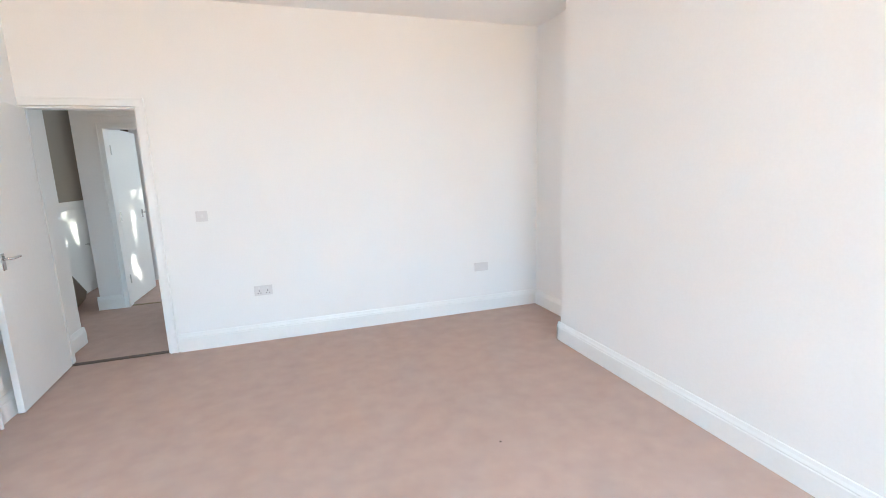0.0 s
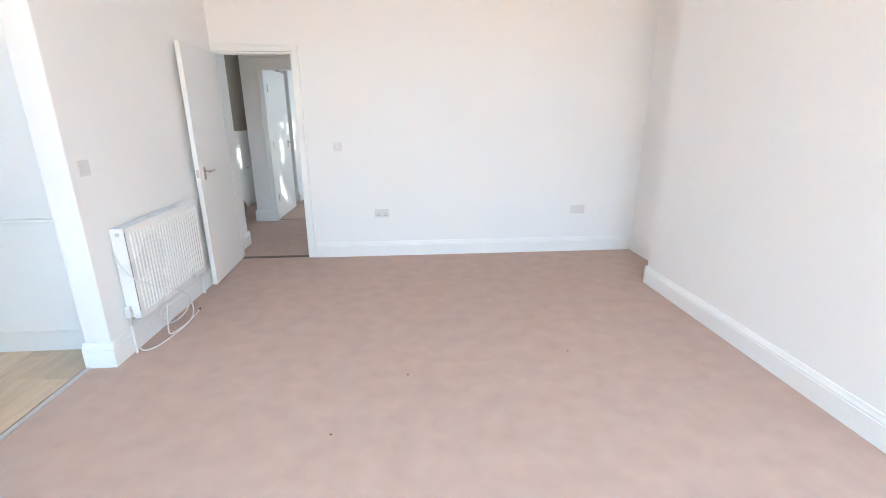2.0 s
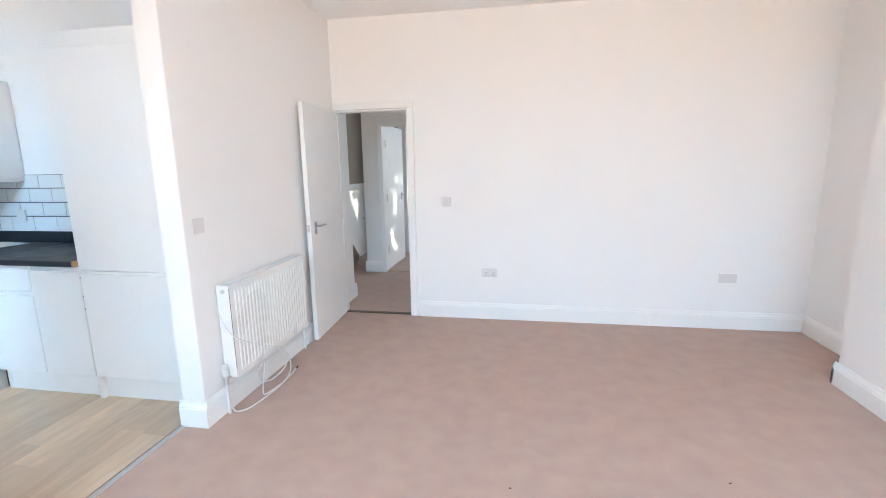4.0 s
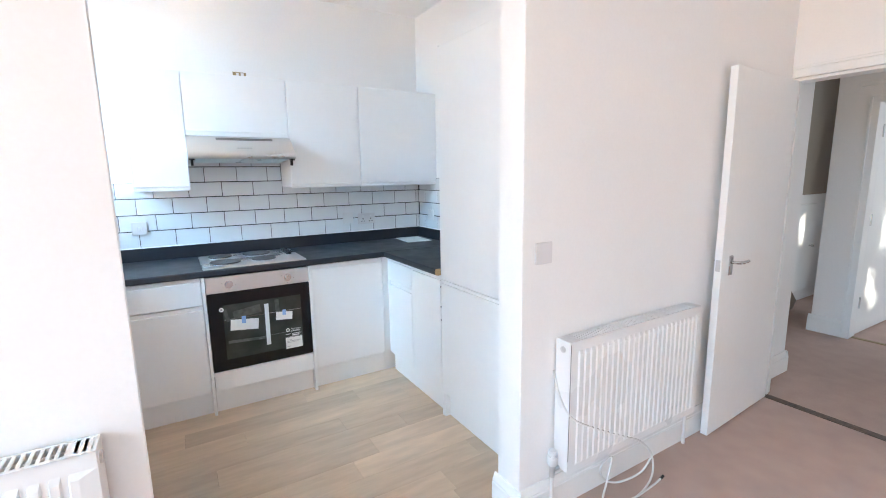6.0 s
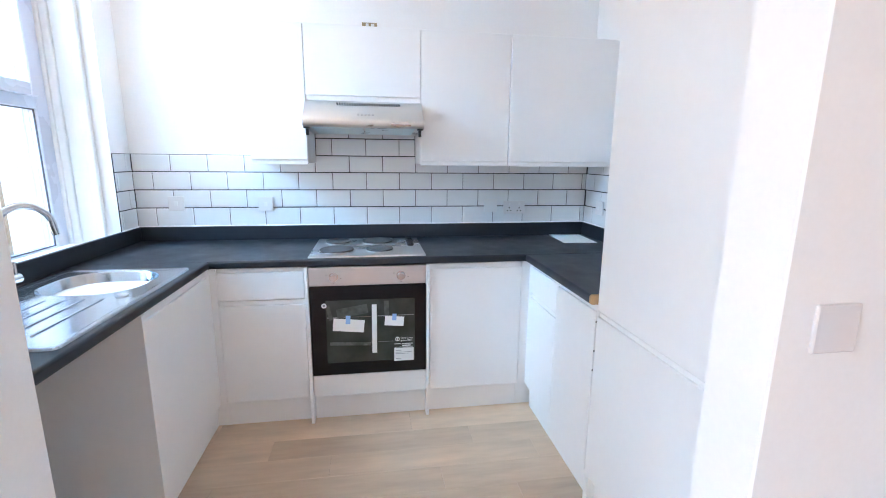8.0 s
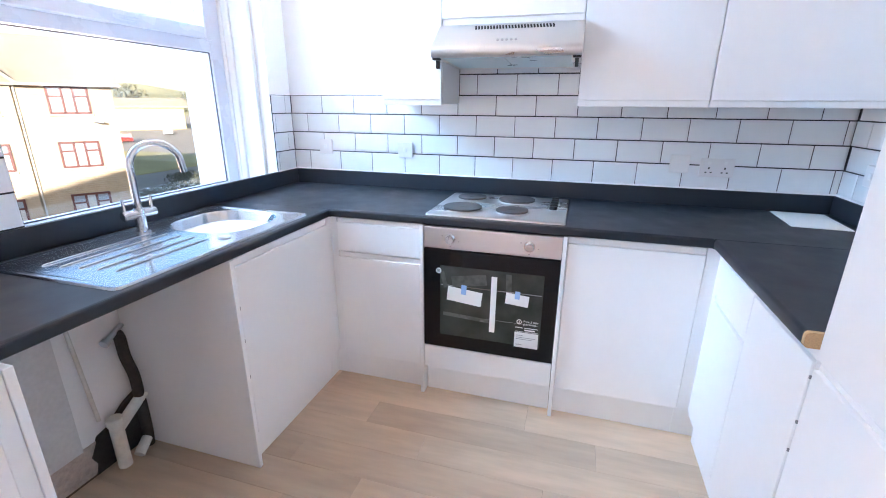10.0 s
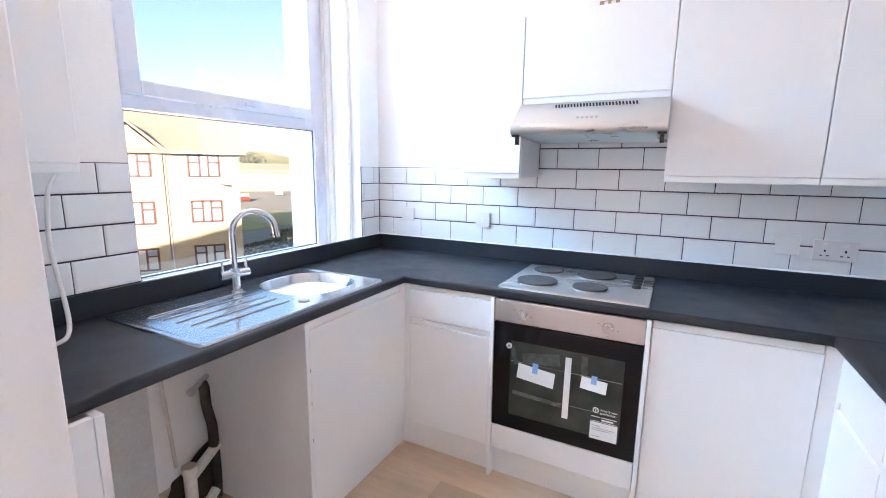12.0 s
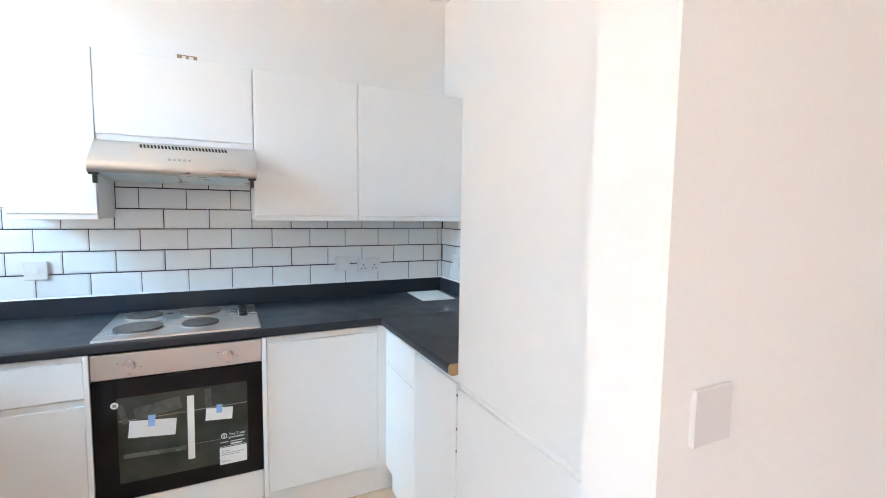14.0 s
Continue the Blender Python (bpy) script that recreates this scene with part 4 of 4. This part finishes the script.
part("ring_mark", rods([((OX, 1.518, 0.463), (OX + 0.0018, 1.518, 0.463), 0.012)], 20), PAPER, odoor)
part("ring_mark", rods([((OX + 0.0015, 1.518, 0.463), (OX + 0.0024, 1.518, 0.463), 0.008)], 20), OVENGLASS, odoor)
part("ring_mark", boxes([(OX + 0.0024, OX + 0.003, 1.516, 1.520, 0.457, 0.469)]), PAPER, odoor)
words("lettering", "Free 2 year", 0.0145, (OX + 0.0016, 1.536, 0.463), PAPER, oven)
words("lettering", "guarantee", 0.0145, (OX + 0.0016, 1.536, 0.450), PAPER, oven)
slip("print_line", 1.502, 1.535, 0.434, 0.437, 0, PAPER, "")
slip("print_line", 1.542, 1.600, 0.434, 0.437, 0, PAPER, "")
slip("print_line", 1.542, 1.588, 0.422, 0.428, 0, PAPER, "")
slip("print_line", 1.502, 1.602, 0.4155, 0.417, 0, PAPER, "")
tagged(part("drawer_panel", boxes([(OX - 0.025, OX - 0.004, OY0 + 0.001, OY1 - 0.001, 0.153, 0.272)], 0.002), UNIT), "white panel below the oven", "panel")
tagged(part("plinth", boxes([(0.541, 0.556, OY0 + 0.001, OY1 - 0.001, 0, 0.15)], 0.001), UNIT), "white plinth below the oven", "plinth")

hood = thing("cooker_hood", (0.2, 1.368, 1.55), "stainless steel visor cooker hood", "cooker hood")
prof = [(-0.008, 1.552), (-0.008, 1.711), (0.315, 1.711), (0.335, 1.703), (0.455, 1.612), (0.466, 1.600), (0.468, 1.586), (0.462, 1.572), (0.452, 1.566), (0.440, 1.566), (0.432, 1.574), (0.10, 1.556)]
part("body", prism(prof, 'y', 1.060, 1.676), STEEL, hood, "", True)
n = Vector((0.091, 0, 0.120)).normalized()
for i in range(26):
    y = 1.228 + i * 0.0130
    bm = boxes([(-0.0125, 0.0125, -0.0038, 0.0038, -0.001, 0.0014)])
    bm.transform(Matrix.Translation((0.352, y, 1.6905)) @ Matrix.Rotation(radians(37.2), 4, 'Y') @ Matrix.Rotation(radians(12), 4, 'Z'))
    part("vent_slot", bm, HOLE, hood)
for i in range(5):
    y = 1.338 + i * 0.0185
    c = Vector((0.432, y, 1.6300))
    part("button", rods([(c, c + n * 0.005, 0.0052)], 12), CHROME, hood)
for y0, y1 in ((1.10, 1.362), (1.368, 1.635)):
    bm = boxes([(-0.155, 0.155, y0, y1, -0.004, 0.002)], 0.001)
    bm.transform(Matrix.Translation((0.265, 0, 1.561)) @ Matrix.Rotation(radians(-3.1), 4, 'Y'))
    part("grease_filter", bm, FILTER, hood, "grey mesh filter")
for y in (1.078, 1.658):
    part("corner_clip", boxes([(0.425, 0.450, y - 0.016, y + 0.016, 1.558, 1.567), (0.405, 0.430, y - 0.007, y + 0.007, 1.525, 1.560)], 0.002), BLACK, hood, "black plastic clip")

# small kitchen things
bead = thing("sealant_bead", (0.0, 1.4, 0.996), "white sealant bead along the foot of the tiles", "sealant")
part("bead", prism([(-0.0145, 0.9962), (-0.0035, 0.9962), (-0.0062, 0.9985), (-0.0106, 1.0025), (-0.0145, 1.0025)], 'y', 0.022, 2.838), PLASTIC, bead)
part("bead", prism([(0.0206, 0.9962), (0.0305, 0.9962), (0.0285, 0.9985), (0.0245, 1.0025), (0.0206, 1.0025)], 'x', -0.012, WX0 - 0.002), PLASTIC, bead)
part("bead", prism([(2.8394, 0.9962), (2.8295, 0.9962), (2.8315, 0.9985), (2.8355, 1.0025), (2.8394, 1.0025)], 'x', -0.012, 1.345), PLASTIC, bead)
plate("fused_spur", (-0.012, 0.245, 1.135), '+x', 0.086, 0.086, "white switch plate on the tiles by the window", "wall plate", SOCKET, 0, True, 0.012)
plate("fused_spur", (-0.012, 0.753, 1.130), '+x', 0.086, 0.086, "white switch plate on the tiles", "wall plate", SOCKET, 0, True, 0.012)
plate("blank_plate", (-0.012, 2.173, 1.112), '+x', 0.086, 0.086, "blank white plate on the tiles", "wall plate", PLASTIC, 0, False, 0.012)
plate("socket", (-0.012, 2.335, 1.100), '+x', 0.146, 0.086, "white double socket on the tiles", "socket", SOCKET, 2, False, 0.012)
plate("light_switch", (0.215, 2.837, 1.115), '-y', 0.086, 0.086, "white switch plate on the side tiles", "wall plate", SOCKET, 0, True, 0.012)
sheet = boxes([(-0.105, 0.105, -0.148, 0.148, 0, 0.003)])
sheet.transform(Matrix.Translation((0.165, 2.68, TZ1 + 0.0005)) @ Matrix.Rotation(radians(86), 4, 'Z'))
tagged(part("leaflet", sheet, PAPER), "white paper leaflet lying on the worktop corner", "paper")
clip = thing("wall_bracket", (0.26, 1.40, 2.09), "small metal bracket on top of the wall cabinets", "bracket")
part("strap", boxes([(0.255, 0.285, 1.365, 1.445, 2.0905, 2.094), (0.255, 0.258, 1.365, 1.445, 2.094, 2.122)], 0.001), BRASS, clip)
part("tab", boxes([(0.2585, 0.264, 1.385, 1.400, 2.10, 2.116), (0.2585, 0.264, 1.412, 1.430, 2.10, 2.116)]), PLASTIC, clip)
coil = thing("wire_coil", (0.0, 0.23, 2.55), "coiled dark wire ends on the kitchen wall", "wire")
part("coil", tube([(-0.019, 0.20, 2.60), (0.01, 0.19, 2.54), (0.012, 0.215, 2.515), (0.01, 0.24, 2.545), (0.012, 0.225, 2.57), (0.01, 0.205, 2.53), (0.012, 0.225, 2.512), (0.01, 0.25, 2.56), (-0.019, 0.25, 2.60)], 0.004, 8, 6), INK, coil, "", True)
lead = thing("power_cable", (1.83, 0.06, TZ1), "white cable with a dark plug hanging below the wall cabinet", "cable")
part("lead", tube([(1.690, 0.055, 1.398), (1.722, 0.06, 1.345), (1.735, 0.065, 1.28), (1.745, 0.075, 1.187), (1.747, 0.10, 1.09), (1.755, 0.15, 0.99), (1.775, 0.195, 0.935), (1.81, 0.215, 0.918), (1.88, 0.20, 0.917), (1.96, 0.17, 0.917)], 0.0065, 10), CABLE, lead, "", True)
part("plug", boxes([(1.757, 1.80, 0.028, 0.062, 1.075, 1.12)], 0.004), BLACK, lead, "dark plug")

# open appliance space: pipes and rough wall
tagged(part("backing_board", boxes([(1.50, 1.88, 0.018, 0.03, 0.13, 0.86)], 0.001), RAW), "old white board on the rough wall", "board")
tagged(part("bare_plaster_patch", boxes([(1.27, 1.88, 0.0155, 0.024, 0.0, 0.135)], 0.004), PLASTER, None), "crumbling bare plaster at the foot of the wall", "plaster")
# thin dark piece with an uneven outline, set on the plaster
tagged(part("dark_patch", prism([(1.27, 0.0), (1.475, 0.0), (1.462, 0.04), (1.478, 0.08), (1.455, 0.12), (1.44, 0.15), (1.40, 0.16), (1.36, 0.19), (1.32, 0.22), (1.27, 0.24)], 'y', 0.0165, 0.0305), DIRT), "dark irregular patch on the plaster round the waste pipe", "hole")
waste = thing("waste_pipe", (1.40, 0.09, 0), "white plastic waste pipe with a branch and an old dark hose", "pipe")
part("standpipe", rods([((1.405, 0.085, 0.0), (1.405, 0.085, 0.215), 0.024), ((1.405, 0.085, 0.195), (1.405, 0.085, 0.225), 0.029)], 18, 0.002), PIPE, waste, "", True)
part("branch", rods([((1.405, 0.085, 0.165), (1.265, 0.075, 0.245), 0.021)], 16), PIPE, waste, "", True)
part("elbow", rods([((1.37, 0.12, 0.03), (1.31, 0.10, 0.06), 0.020)], 14), PIPE, waste)
part("hose", tube([(1.33, 0.075, 0.545), (1.315, 0.085, 0.53), (1.31, 0.085, 0.44), (1.29, 0.08, 0.34), (1.285, 0.075, 0.24), (1.28, 0.07, 0.10), (1.285, 0.07, 0.0)], 0.020, 14), DIRT, waste, "old dark rubber hose", True)
part("stub", rods([((1.38, 0.10, 0.535), (1.29, 0.075, 0.565), 0.011), ((1.385, 0.10, 0.533), (1.37, 0.097, 0.538), 0.017)], 12), STRIP, waste, "metal pipe stub")
part("thin_pipe", rods([((1.43, 0.04, 0.22), (1.47, 0.035, 0.86), 0.0075)], 10), PIPE, waste, "thin white pipe")

# ---- outside ----
GZ = -5.2
setting("ground", boxes([(-420, 300, -420, 300, GZ - 0.5, GZ)]), ASPHALT, "asphalt ground running to the horizon", "ground")
setting("lawn", boxes([(-46, -18, -62, -38, GZ, GZ + 0.06)]), GRASS, "yellowish grass verge", "grass")
setting("lawn_far", boxes([(-100, -40, -150, -120, GZ, GZ + 0.06)]), GRASS, "grass bank beyond the car park", "grass")
setting("wall_lower_storey", boxes([(-0.2, 6.6, -0.34, 10.2, GZ, -0.21), (2.26, 6.6, -3.6, -0.34, GZ, -0.21)]), RENDERWALL, "rendered lower storeys of the house", "wall")
# unseen block over the rooms, lowered to move its shadow on the flats
setting("unseen_roof_block", boxes([(-0.2, 6.6, -0.34, 10.2, 2.96, 3.4)]), RENDERWALL, "plain unseen block above the flat, its height set for the shadow it casts", "roof")
# unseen block added to shade the lower flats; its height sets the shadow edge
shade_block = setting("unseen_shade_block", boxes([(8, 34, -1, 9, GZ, 6.6)]), RENDERWALL, "plain unseen block that casts the shade on the lower flats", "house")


def flats():
    """Three-storey buff brick flats opposite, with a small gable, red-brown windows and a tiled roof."""
    b = thing("apartment_building", (-12.9, -21.3, GZ), "three-storey buff brick flats with red-brown window frames", "apartment building")
    m = Matrix.Translation((-14.9, -20.3, 0)) @ Matrix.Rotation(math.atan2(-0.56, 0.83), 4, 'Z')
    def put(name, bm, mat, parent=b, label=""):
        bm.transform(m)
        return part(name, bm, mat, parent, label)
    # u to the left along the face, -v into the building
    put("wall", boxes([(0, 16, -9, 0, GZ, 2.12)]), BRICK)
    put("wall", boxes([(3.6, 6.4, 0, 0.12, GZ, 2.12)]), BRICK)
    put("gable", prism([(3.6, 2.12), (6.4, 2.12), (5.0, 3.45)], 'y', -0.3, 0.12), BRICK)
    put("roof", prism([(-9.35, 2.05), (0.35, 2.05), (0.35, 2.18), (-4.5, 4.6), (-9.35, 2.18)], 'x', -0.35, 16), ROOF)
    put("gable_roof", merge(prism([(3.35, 2.05), (5.0, 3.55), (5.0, 3.70), (3.25, 2.15)], 'y', -2.5, 0.35), prism([(6.65, 2.05), (5.0, 3.55), (5.0, 3.70), (6.75, 2.15)], 'y', -2.5, 0.35)), ROOF)
    put("gutter", boxes([(-0.35, 3.3, 0.36, 0.46, 2.06, 2.13)]), CURTAIN)
    put("downpipe", rods([((3.5, 0.06, GZ), (3.5, 0.06, 2.05), 0.035)], 8), CURTAIN)
    put("lamp_arm", rods([((0.9, 0.0, 0.45), (0.9, 0.35, 0.5), 0.03), ((0.9, 0.35, 0.5), (0.55, 0.45, 0.45), 0.06)], 8), INK)
    for row, z in enumerate((0.85, -1.62, -4.1)):
        for u0, w, v in ((0.95, 1.5, 0.0), (4.15, 1.5, 0.12), (7.6, 1.5, 0.0), (10.8, 1.5, 0.0)):
            win = put("window", boxes([(u0, u0 + w, v - 0.02, v + 0.02, z, z + 1.18)]), PANE_FAR)
            bars = [(u0 - 0.03, u0 + 0.07, v, v + 0.06, z, z + 1.2), (u0 + w - 0.07, u0 + w + 0.03, v, v + 0.06, z, z + 1.2), (u0, u0 + w, v, v + 0.06, z - 0.03, z + 0.07), (u0, u0 + w, v, v + 0.06, z + 1.1, z + 1.2)]
            bars += [(u0 + w * f - 0.05, u0 + w * f + 0.05, v, v + 0.06, z, z + 1.2) for f in (0.36, 0.64)]
            bars += [(u0, u0 + w * 0.36, v, v + 0.06, z + 0.72, z + 0.80), (u0 + w * 0.64, u0 + w, v, v + 0.06, z + 0.72, z + 0.80)]
            put("frame", boxes(bars), REDFRAME, win)
            put("curtain", boxes([(u0 + 0.08, u0 + w * 0.34, v + 0.021, v + 0.024, z + 0.08, z + 0.70), (u0 + w * 0.66, u0 + w - 0.08, v + 0.021, v + 0.024, z + 0.08, z + 0.70), (u0 + w * 0.40, u0 + w * 0.60, v + 0.021, v + 0.024, z + 0.08, z + 1.1)]), CURTAIN, win, "pale net curtain")
            put("sill", boxes([(u0 - 0.08, u0 + w + 0.08, v, v + 0.10, z - 0.10, z - 0.03)]), CURTAIN, win)
    return b


flats()


def car(at, heading, paint, label):
    c = thing("car", (*at, GZ), label, "car", "parked cars")
    m = Matrix.Translation((*at, GZ)) @ Matrix.Rotation(radians(heading), 4, 'Z')
    def put(name, bm, mat, parent=c, lab="", soft=False):
        bm.transform(m)
        return part(name, bm, mat, parent, lab, soft)
    put("body", prism([(-2.1, 0.3), (2.1, 0.3), (2.12, 0.65), (1.95, 0.82), (1.15, 0.95), (-1.7, 1.0), (-2.08, 0.9)], 'y', -0.85, 0.85, 0.06), paint)
    put("cabin", prism([(1.1, 0.94), (0.45, 1.42), (-1.0, 1.46), (-1.75, 0.98)], 'y', -0.72, 0.72, 0.05), PANE_FAR, c, "dark glazed cabin")
    put("roof_panel", boxes([(-0.95, 0.42, -0.70, 0.70, 1.42, 1.48)], 0.02), paint)
    for x in (-1.3, 1.3):
        for y in (-0.86, 0.68):
            w = put("wheel", rods([((x, y, 0.31), (x, y + 0.18, 0.31), 0.31)], 18, 0.02), TYRE)
            put("rim", rods([((x, y - 0.01, 0.31), (x, y + 0.19, 0.31), 0.19)], 14), STRIP, w)


car((-57.4, -73.0), 52, REDCAR, "red hatchback parked in the open car park")
car((-75.0, -83.0), 48, WHITECAR, "white car parked in the open car park")

shop = thing("low_building", (-84, -104, GZ), "low yellow rendered building with an orange sign beyond the car park", "building")
mm = Matrix.Translation((-84, -104, 0)) @ Matrix.Rotation(radians(-34), 4, 'Z')
for name, bm, mt in (("wall", boxes([(-12, 12, -8, 0, GZ, 0.2)]), SHED), ("roof", prism([(-9, 0.1), (0.8, 0.1), (0.8, 0.5), (-4, 2.4), (-9, 0.5)], 'x', -13, 13), ROOF), ("sign", boxes([(4.5, 9.5, 0.0, 0.25, -1.9, 0.0)]), SIGN),
                     ("window", boxes([(-9, -5, 0, 0.1, -4.2, -1.6)]), PANE_FAR), ("window", boxes([(-3, 1.5, 0, 0.1, -4.2, -1.6)]), PANE_FAR), ("entrance", boxes([(4.5, 8.5, 0, 0.1, GZ, -2.2)]), PANE_FAR)):
    bm.transform(mm)
    part(name, bm, mt, shop)


def leafy(name, at, height, spread, count, size, trunk, label, category, low=0.35):
    """A trunk with limbs and a crown of many small leaf clumps with gaps."""
    rnd = random.Random(int(abs(at[0]) * 100))
    t = thing(name, (*at, GZ), label, category)
    base = Vector((*at, GZ))
    ends = []
    items = [(base, base + Vector((0, 0, height * 0.45)), trunk, trunk * 0.6)] if trunk else []
    for k in range(9 if trunk else 0):
        a = k * 2.4
        s = base + Vector((0, 0, height * (0.3 + 0.05 * k)))
        e = s + Vector((math.cos(a), math.sin(a), 0.9)).normalized() * height * 0.3
        items.append((s, e, trunk * 0.4, trunk * 0.1))
    if items:
        part("trunk", rods(items, 8), BARK, t)
    verts, faces = [], []
    for i in range(count):
        d = Vector((rnd.gauss(0, 1), rnd.gauss(0, 1), rnd.gauss(0, 1))).normalized() * (rnd.random() ** 0.4)
        c = base + Vector((d.x * spread, d.y * spread, height * (low + (1 - low) * (0.5 + 0.5 * d.z))))
        if noise.noise(c * (1.6 / spread)) < -0.12:
            continue
        q = Euler((rnd.random() * 6, rnd.random() * 6, rnd.random() * 6)).to_matrix()
        s = size * (0.6 + rnd.random() * 0.8)
        k = len(verts)
        verts += [tuple(c + q @ Vector(p)) for p in ((-s, 0, 0), (0, -s * 0.5, s * 0.15), (s, 0, 0), (0, s * 0.5, s * 0.15))]
        faces.append((k, k + 1, k + 2, k + 3))
    me = bpy.data.meshes.new("crown")
    me.from_pydata(verts, [], faces)
    me.materials.append(LEAF)
    cr = new("crown", me)
    cr.parent, cr.matrix_parent_inverse = t, Matrix.Translation(-t.location)
    return t


leafy("tree", (15.5, 15.8), 14.0, 3.3, 2500, 0.20, 0.22, "leafy tree outside the far room", "tree")
for x, y, h, s in ((-20.5, -25.5, 1.1, 1.5), (-23.5, -26.5, 1.0, 1.6), (-17.8, -24.2, 1.2, 1.3), (-27, -29, 1.2, 1.9)):
    leafy("bush", (x, y), h, s, 900, 0.14, 0, "dark rounded shrub beside the flats", "shrub", 0.0)
for x, y, h in ((-120, -118, 11), (-132, -112, 13), (-112, -136, 12), (-145, -104, 12), (-100, -150, 12)):
    leafy("tree", (x, y), h, 5.5, 1200, 0.6, 0.35, "distant tree behind the low building", "tree", 0.15)
hill = bmesh.new()
bmesh.ops.create_grid(hill, x_segments=40, y_segments=12, size=1)
for v in hill.verts:
    u, w = v.co.x, v.co.y
    v.co = Vector((-240 + 150 * u * 0.7 - 60 * w, -250 - 150 * u * 0.0 - 60 * w + 160 * -u, GZ + (max(0, 1 - abs(w)) * 20) * (0.7 + 0.4 * noise.noise(Vector((u * 3, w * 2, 0))))))
setting("backdrop_hill", hill, HILL, "low wooded hill on the skyline", "hill")

# ---- pieces: tiles and planks ----
tiled_w = setting("tile_backing_west", boxes([(-0.0198, -0.0145, 0.0205, 2.84, 0.90, 1.424), (-0.0198, -0.0145, 1.062, 1.674, 1.424, 1.63)]), GROUT, "dark grouted white metro tiles behind the worktop", "tiles")
tiled_s = setting("tile_backing_south", boxes([(-0.019, WX0 - 0.002, 0.0152, 0.0205, 0.90, 1.424), (WX1 + 0.002, 2.028, 0.0152, 0.0205, 0.90, 1.424)]), GROUT, "dark grouted white metro tiles beside the window", "tiles")
tiled_n = setting("tile_backing_north", boxes([(-0.019, 1.346, 2.8395, 2.8448, 0.90, 1.424)]), GROUT, "dark grouted white metro tiles by the larder", "tiles")
tile_meshes = {}


def tile(parent, axis, u0, u1, z0, z1, at, sign):
    """One bevelled tile; u runs along the wall, sign is the way that it looks."""
    w, h = round(u1 - u0, 3), round(z1 - z0, 3)
    if w < 0.012 or h < 0.012:
        return
    key = (axis, sign, w, h)
    if key not in tile_meshes:
        b = 0.007
        bm = bmesh.new()
        def co(u, z, d):
            return (d * sign, u, z) if axis == 'x' else (u, d * sign, z)
        rings = [[(-w / 2, -h / 2), (w / 2, -h / 2), (w / 2, h / 2), (-w / 2, h / 2)], [(-w / 2 + b, -h / 2 + b), (w / 2 - b, -h / 2 + b), (w / 2 - b, h / 2 - b), (-w / 2 + b, h / 2 - b)]]
        v = [[bm.verts.new(co(u, z, d)) for u, z in r] for r, d in ((rings[0], 0), (rings[0], 0.0018), (rings[1], 0.0036))]
        for a, c in zip(v, v[1:]):
            for i in range(4):
                bm.faces.new((a[i], a[(i + 1) % 4], c[(i + 1) % 4], c[i]))
        bm.faces.new(v[2])
        tile_meshes[key] = mesh_of("tile", bm, TILE)
    ob = new("tile", tile_meshes[key])
    mid, zz = (u0 + u1) / 2, (z0 + z1) / 2
    ob.location = (at, mid, zz) if axis == 'x' else (mid, at, zz)
    ob.rotation_euler = (0, random.uniform(-0.004, 0.004), 0) if axis == 'y' else (random.uniform(-0.003, 0.003), 0, 0)
    ob.parent = parent


PITCH, JOINT = 0.2063, 0.0038
def tile_rows(parent, axis, lo, hi, at, sign, offset, rows):
    for r, (z0, z1) in enumerate(rows):
        start = offset + (PITCH / 2 if r % 2 else 0)
        k = math.floor((lo - start) / PITCH)
        while start + k * PITCH < hi:
            a, b = max(start + k * PITCH, lo), min(start + (k + 1) * PITCH, hi)
            if b - a > 0.015:
                tile(parent, axis, a + JOINT / 2, b - JOINT / 2, z0 + 0.0028, z1 - 0.0028, at, sign)
            k += 1


bands = [(0.998, 1.109), (1.109, 1.216), (1.216, 1.3225), (1.3225, 1.424)]
tile_rows(tiled_w, 'x', 0.0215, 2.839, -0.0145, 1, 0.128, bands)
tile_rows(tiled_w, 'x', 1.064, 1.672, -0.0145, 1, 0.128, [(1.424, 1.528), (1.528, 1.632)][0:1])
tile_rows(tiled_w, 'x', 1.064, 1.672, -0.0145, 1, 0.128 + PITCH / 2, [(1.528, 1.612)])
tile_rows(tiled_s, 'y', -0.012, WX0 - 0.002, 0.0205, 1, -0.06, bands)
tile_rows(tiled_s, 'y', WX1 + 0.002, 2.028, 0.0205, 1, 1.472, bands)
tile_rows(tiled_n, 'y', -0.012, 1.346, 2.8395, -1, -0.10, bands)

plank_rnd = random.Random(5)
plank_meshes = {}
SEAMS = {1: 1.583, 2: 0.885, 3: 1.18, 4: 1.69}
PLANK_W, PLANK_L = 0.150, 1.0
for row in range(1, 12):
    x = 0.44 + PLANK_W * row
    x1 = min(x + PLANK_W, 2.105)
    if row == 1:
        x -= 0.08
    lo, hi = (0.03 if x > 1.05 else 0.5), 2.30
    y = SEAMS.get(row, plank_rnd.random() * PLANK_L) - 2 * PLANK_L
    while y < hi:
        a, b = max(y, lo), min(y + PLANK_L, hi)
        if b - a > 0.02 and x1 - x > 0.02:
            key = (round(x1 - x, 3), round(b - a, 3))
            if key not in plank_meshes:
                w, l = key
                plank_meshes[key] = mesh_of("plank", boxes([(0.0003, w - 0.0003, 0.0004, l - 0.0004, -0.004, 0)], 0.0005), PLANK)
            ob = new("plank", plank_meshes[key])
            ob.location = (x, a, plank_rnd.uniform(-0.0002, 0.0002))
            ob.parent = kitchen_floor
        y += PLANK_L
